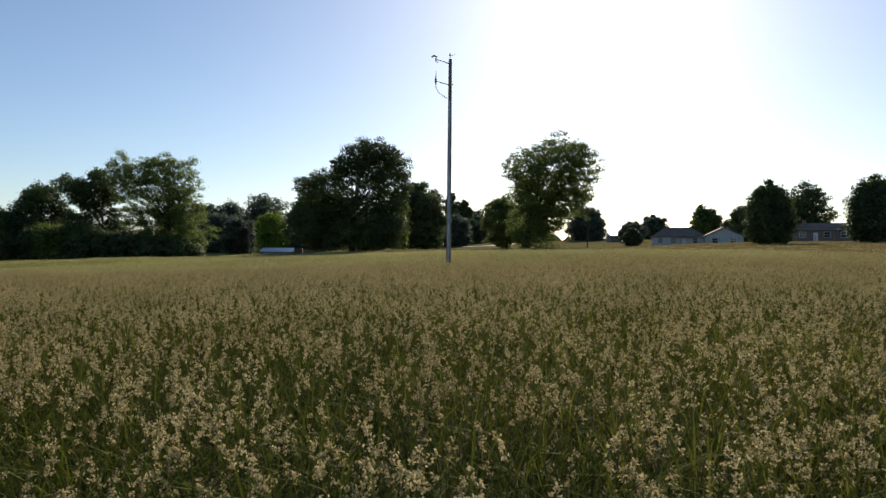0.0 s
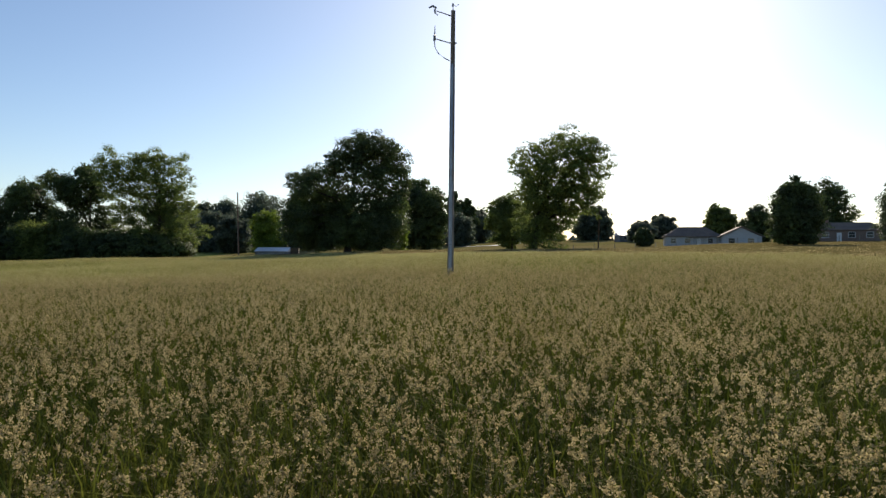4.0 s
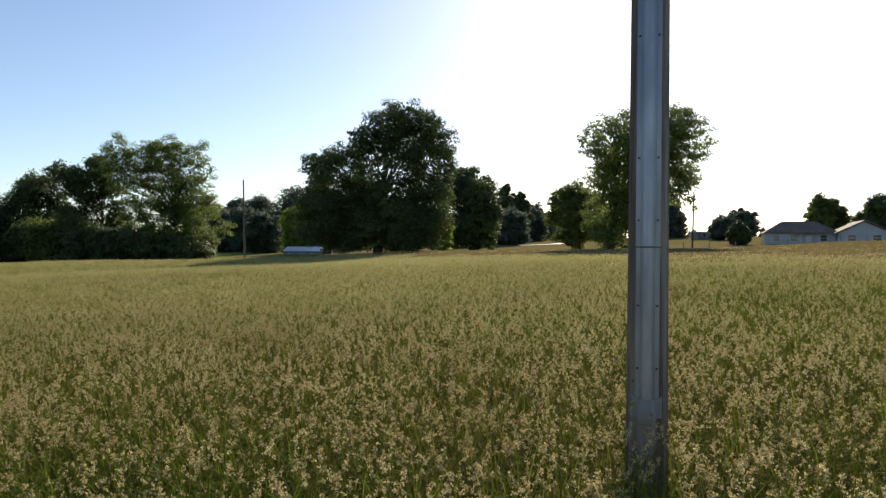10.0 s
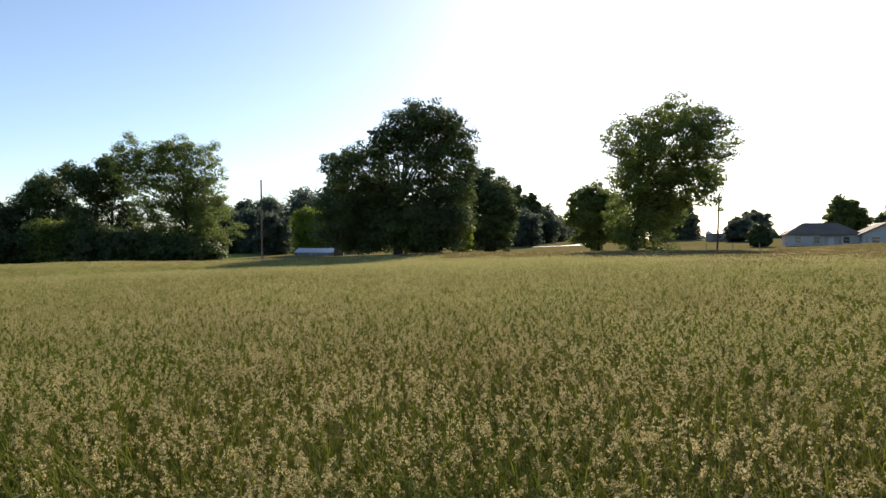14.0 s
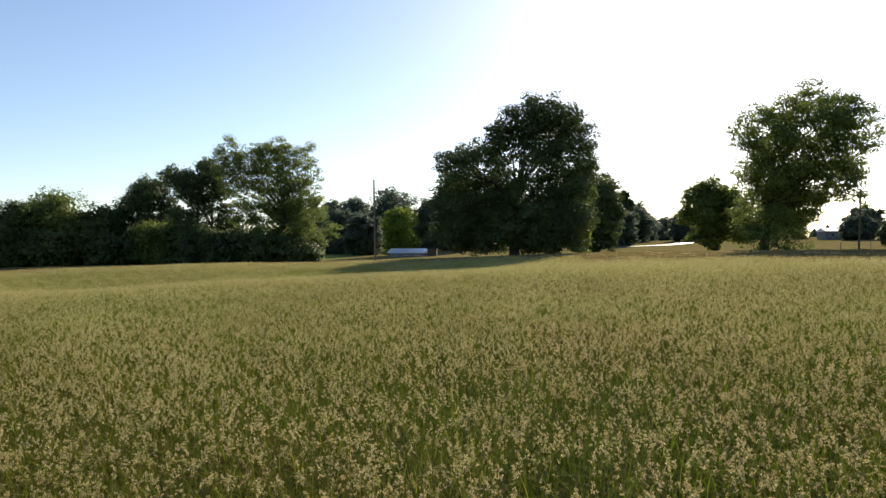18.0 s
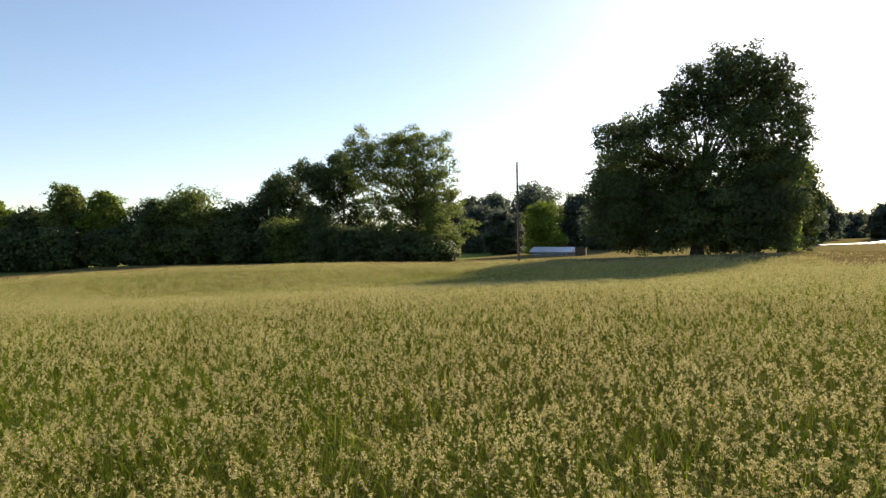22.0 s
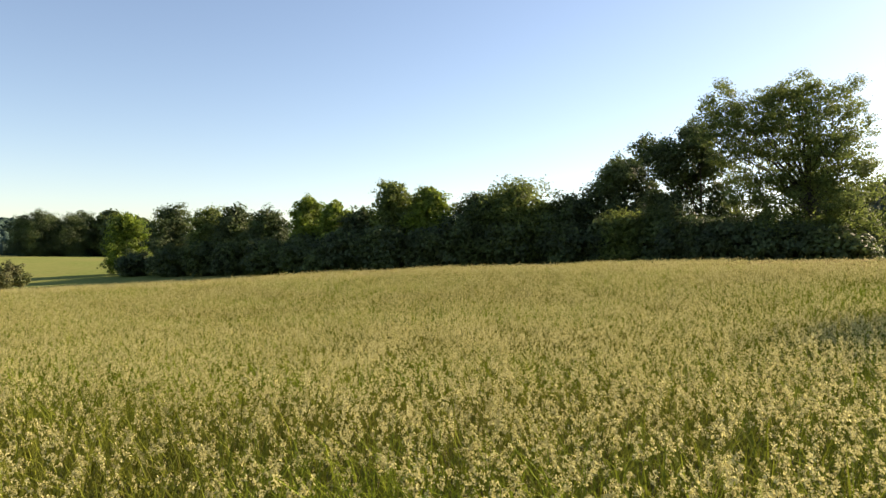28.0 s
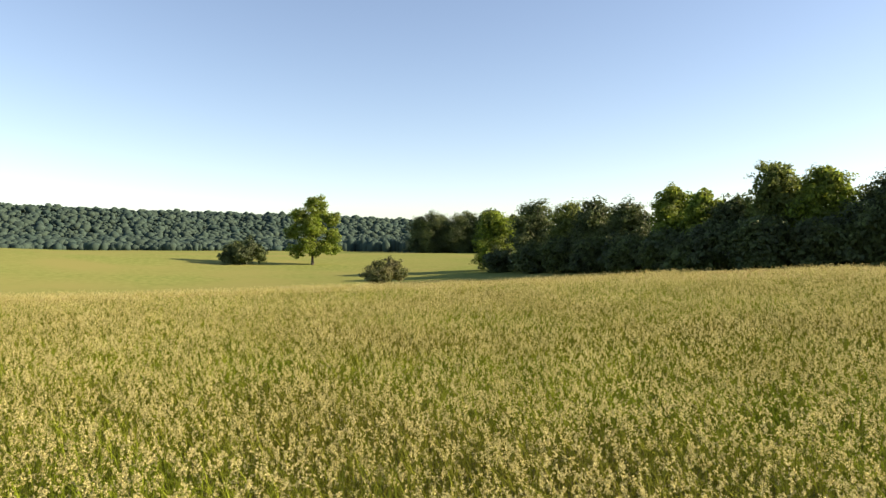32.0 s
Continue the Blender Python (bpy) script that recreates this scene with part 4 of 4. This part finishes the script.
part("cable_loop", mesh("cable_loop", *tube([(-0.80, -0.03, top - 1.4), (-0.78, -0.04, top - 1.7), (-0.62, -0.06, top - 2.0), (-0.34, -0.09, top - 2.22), (-0.10, -0.12, top - 2.36)], [0.022] * 5, 8), CABLE), None, main, "black cable loop")
part("bolt_end", mesh("bolt_end", *tube([(0.06, 0, top - 1.5), (0.24, 0, top - 1.5)], [0.03, 0.03], 8), STEEL), None, main)

west_pole, _ = pole_thing(-39.4, 145.4, 13.5 - float(land(-39.4, 145.4)), 0.16, 0.11, "slender weathered wooden pole standing alone at the field edge", lean=(-0.3, 0.0), sides=12)
east_pole, e_base = pole_thing(31.6, 157.0, 12.3 - float(land(31.6, 157.0)), 0.16, 0.11, "dark wooden roadside power pole", lean=(0.25, 0.0), mat=POLE_DARK, sides=12)
h = 12.3 - e_base
part("cross_bracket", mesh("cross_bracket", *tube([(0.2, 0, h - 0.5), (0.65, -0.1, h - 0.35)], [0.05, 0.03], 6), STEEL), None, east_pole)
far_pole, f_base = pole_thing(100, 100, 15.6, 0.17, 0.11, "dark wooden roadside power pole", mat=POLE_DARK, sides=12)


def wire(a, b, sag, label):
    pts = [Vector(a).lerp(Vector(b), k / 24) - Vector((0, 0, sag * 4 * (k / 24) * (1 - k / 24))) for k in range(25)]
    o = pts[0].copy()
    ob = new("power_line", mesh("power_line", *tube([p - o for p in pts], [0.014] * 25, 5), CABLE))
    ob.matrix_basis = Matrix.Translation(o)
    return tagged(ob, label, "power line", "power lines")


wire((31.85, 157, 12.1), (100, 100, f_base + 15.3), 2.7, "thin dark overhead wire strung between roadside poles")
wire((31.85, 157, 10.4), (100, 100, f_base + 13.6), 2.9, "thin dark overhead wire strung between roadside poles")


# ---- houses ----
def prism(points, y0, y1):
    """A slab with the given outline in x, z, from y0 to y1."""
    n = len(points)
    v = [(x, y0, z) for x, z in points] + [(x, y1, z) for x, z in points]
    f = [tuple(range(n)), tuple(reversed(range(n, 2 * n)))] + [(i, i + n, (i + 1) % n + n, (i + 1) % n) for i in range(n)]
    return v, f


def hip_roof(x0, x1, y0, y1, z, rise, inset, over=0.45, thick=0.14):
    x0, x1, y0, y1 = x0 - over, x1 + over, y0 - over, y1 + over
    ym = (y0 + y1) / 2
    lower = [(x0, y0, z), (x1, y0, z), (x1, y1, z), (x0, y1, z)]
    upper = [(x, y, h + thick) for x, y, h in lower]
    v = lower + upper + [(x0 + inset, ym, z + rise + thick), (x1 - inset, ym, z + rise + thick)]
    f = [(3, 2, 1, 0), (0, 1, 5, 4), (1, 2, 6, 5), (2, 3, 7, 6), (3, 0, 4, 7), (4, 5, 9, 8), (5, 6, 9), (6, 7, 8, 9), (7, 4, 8)]
    return v, f


def window(parent, x, y, z, w, h):
    win = part("window", boxes((x - w / 2, y - 0.05, z, x + w / 2, y - 0.01, z + h)), PANE, parent)
    part("frame", boxes((x - w / 2 - 0.08, y - 0.08, z - 0.08, x - w / 2, y - 0.005, z + h + 0.08), (x + w / 2, y - 0.08, z - 0.08, x + w / 2 + 0.08, y - 0.005, z + h + 0.08),
                        (x - w / 2, y - 0.08, z + h, x + w / 2, y - 0.005, z + h + 0.08), (x - w / 2, y - 0.08, z - 0.08, x + w / 2, y - 0.005, z),
                        (x - w / 2, y - 0.07, z + h * 0.48, x + w / 2, y - 0.005, z + h * 0.53)), TRIM, win)
    return win


def long_house(x, y):
    z = float(sheet(x, y)) - 0.45
    ob = thing("house", (x, y, z), "single-storey house with low brown shingle roof and pale walls", "house", turn=-14)
    part("wall", boxes((-12, 0, -0.6, 1.5, 8, 2.5)), SIDING, ob, "pale siding wall in shade")
    part("roof", hip_roof(-12, 1.5, 0, 8, 2.5, 2.5, 4.0), ROOF, ob, "brown shingle hip roof")
    part("wing_wall", prism([(1.2, -0.6), (10.5, -0.6), (10.5, 2.5), (5.85, 4.75), (1.2, 2.5)], -2.2, 7.9), SIDING, ob, "pale grey siding gable wall")
    part("wing_roof", prism([(0.5, 2.36), (5.85, 4.9), (11.2, 2.36), (11.2, 2.52), (5.85, 5.1), (0.5, 2.52)], -2.8, 8.2), ROOF, ob, "brown shingle gable roof")
    for wx in (-10, -6.6, -1.2):
        window(ob, wx, 0, 0.9, 1.3, 1.2)
    door = part("door", boxes((-4.4, -0.06, -0.1, -3.4, -0.01, 2.0)), TRIM, ob, "white front door")
    part("handle", boxes((-3.58, -0.12, 0.95, -3.5, -0.06, 1.05)), STEEL, door)
    for wx in (3.6, 8.0):
        window(ob, wx, -2.2, 0.9, 1.5, 1.2)
    for k in range(3):
        part("porch_post", boxes((-5.6 + k * 1.8, -1.1, -0.4, -5.48 + k * 1.8, -0.98, 2.4)), TRIM, ob)
    part("porch_roof", boxes((-6.2, -1.3, 2.36, -1.2, -0.46, 2.46)), ROOF, ob)
    return ob


def small_house(x, y):
    z = float(sheet(x, y))
    ob = thing("house", (x, y, z), "low ranch house with pale sunlit roof behind evergreens", "house", turn=-24)
    part("wall", boxes((-6.5, 0, -0.6, 6.5, 7, 2.5)), BRICK, ob, "shaded brick wall")
    part("roof", hip_roof(-6.5, 6.5, 0, 7, 2.5, 1.8, 2.0), ROOF, ob, "light shingle roof")
    part("chimney", boxes((-4.4, 3.0, 2.6, -3.6, 3.8, 5.2)), BRICK, ob)
    for wx in (-4.5, 0.8, 4.4):
        window(ob, wx, 0, 0.9, 1.3, 1.2)
    part("door", boxes((-2.2, -0.06, -0.1, -1.2, -0.01, 2.0)), TRIM, ob, "white front door")
    return ob


long_house(67.6, 188.5)
small_house(91.5, 172)


def shed(x, y, w, d, eave, rise, turn, label):
    z = float(sheet(x, y))
    ob = thing("shed", (x, y, z), label, "shed", turn=turn)
    part("wall", boxes((-w / 2, 0, -0.4, w / 2, d, eave)), SHED_WALL, ob)
    part("roof", prism([(-w / 2 - 0.3, eave), (w / 2 + 0.3, eave), (w / 2 + 0.3, eave + 0.1), (-w / 2 - 0.3, eave + 0.1)], -0.3, d + 0.3), WHITE_ROOF, ob, "white metal roof")
    slope = part("roof_slope", mesh("roof_slope", [(-w / 2 - 0.3, -0.35, eave + 0.1), (w / 2 + 0.3, -0.35, eave + 0.1), (w / 2 + 0.3, d / 2, eave + rise), (-w / 2 - 0.3, d / 2, eave + rise),
                                  (w / 2 + 0.3, d + 0.35, eave + 0.1), (-w / 2 - 0.3, d + 0.35, eave + 0.1)], [(0, 1, 2, 3), (3, 2, 4, 5), (1, 4, 2), (5, 0, 3)], WHITE_ROOF), None, ob, "white metal roof slopes")
    for k in range(3):
        window(ob, -w / 3 + k * w / 3, 0, eave * 0.4, 1.2, eave * 0.35)
    return ob


shed(-56.2, 239.5, 10.5, 6, 1.0, 1.35, -6, "long low shed with white metal roof by the trees")
shed(66, 258, 11, 6, 2.2, 1.1, 5, "low outbuilding with bright white roof past the road")
bin_ = thing("utility_box", (-48.2, 238.0, float(sheet(-48.2, 238.0))), "dark square equipment box beside the shed", "box")
part("body", boxes((-1.3, -0.8, -0.2, 1.3, 0.8, 1.9), bevel=0.05), POLE_DARK, bin_)
part("lid", boxes((-1.4, -0.9, 1.9, 1.4, 0.9, 2.02), bevel=0.02), STEEL, bin_)

# ---- road and fence ----
RUN = [(4, 259), (10, 256), (17, 257), (23, 264), (29, 290), (34, 340), (38, 460)]


def strip(points, half, lift):
    v, f = [], []
    P = [Vector(p) for p in points]
    fine_ = []
    for a, b in zip(P[:-1], P[1:]):
        fine_ += [a.lerp(b, k / 8) for k in range(8)]
    fine_.append(P[-1])
    for i, p in enumerate(fine_):
        way = (fine_[min(i + 1, len(fine_) - 1)] - fine_[max(i - 1, 0)]).normalized()
        side = Vector((-way.y, way.x))
        for k in (-1, -0.5, 0, 0.5, 1):
            q = p + side * half * k
            v.append((q.x, q.y, float(sheet(q.x, q.y)) + lift))
        if i:
            for k in range(4):
                a = (i - 1) * 5 + k
                f.append((a, a + 1, a + 6, a + 5))
    n = len(v)
    v += [(x, y, z - lift - 0.2) for x, y, z in v]
    f += [(b + n, a + n, d + n, c + n) for a, b, c, d in f[:]]
    m = n // 5
    for i in range(m - 1):
        f += [(i * 5, (i + 1) * 5, (i + 1) * 5 + n, i * 5 + n), (i * 5 + 4 + n, (i + 1) * 5 + 4 + n, (i + 1) * 5 + 4, i * 5 + 4)]
    return v, f


road = new("road", mesh("road", *strip(RUN, 2.5, 0.12), ROAD))
tagged(road, "grey asphalt country road shining in low sun", "road", kind="structure")

fence = thing("wire_fence", (0, 0, 0), "wire fence on weathered wooden posts by the house lawn", "fence")
post_me = mesh("post", *tube([(0, 0, -0.4), (0, 0, 0.6), (0, 0, 1.28), (0, 0, 1.32)], [0.075, 0.072, 0.07, 0.045], 8), POST)
FENCE = [(24 + k * 4.6, 168.5 + 0.1 * k) for k in range(16)]
for x, y in FENCE:
    ob = part("post", post_me, None, fence)
    ob.matrix_basis = Matrix.Translation((x, y, float(sheet(x, y))))
for h in (0.45, 0.8, 1.15):
    part("strand", mesh("strand", *tube([(x, y - 0.08, float(sheet(x, y)) + h) for x, y in FENCE], [0.006] * len(FENCE), 4), CABLE), None, fence)
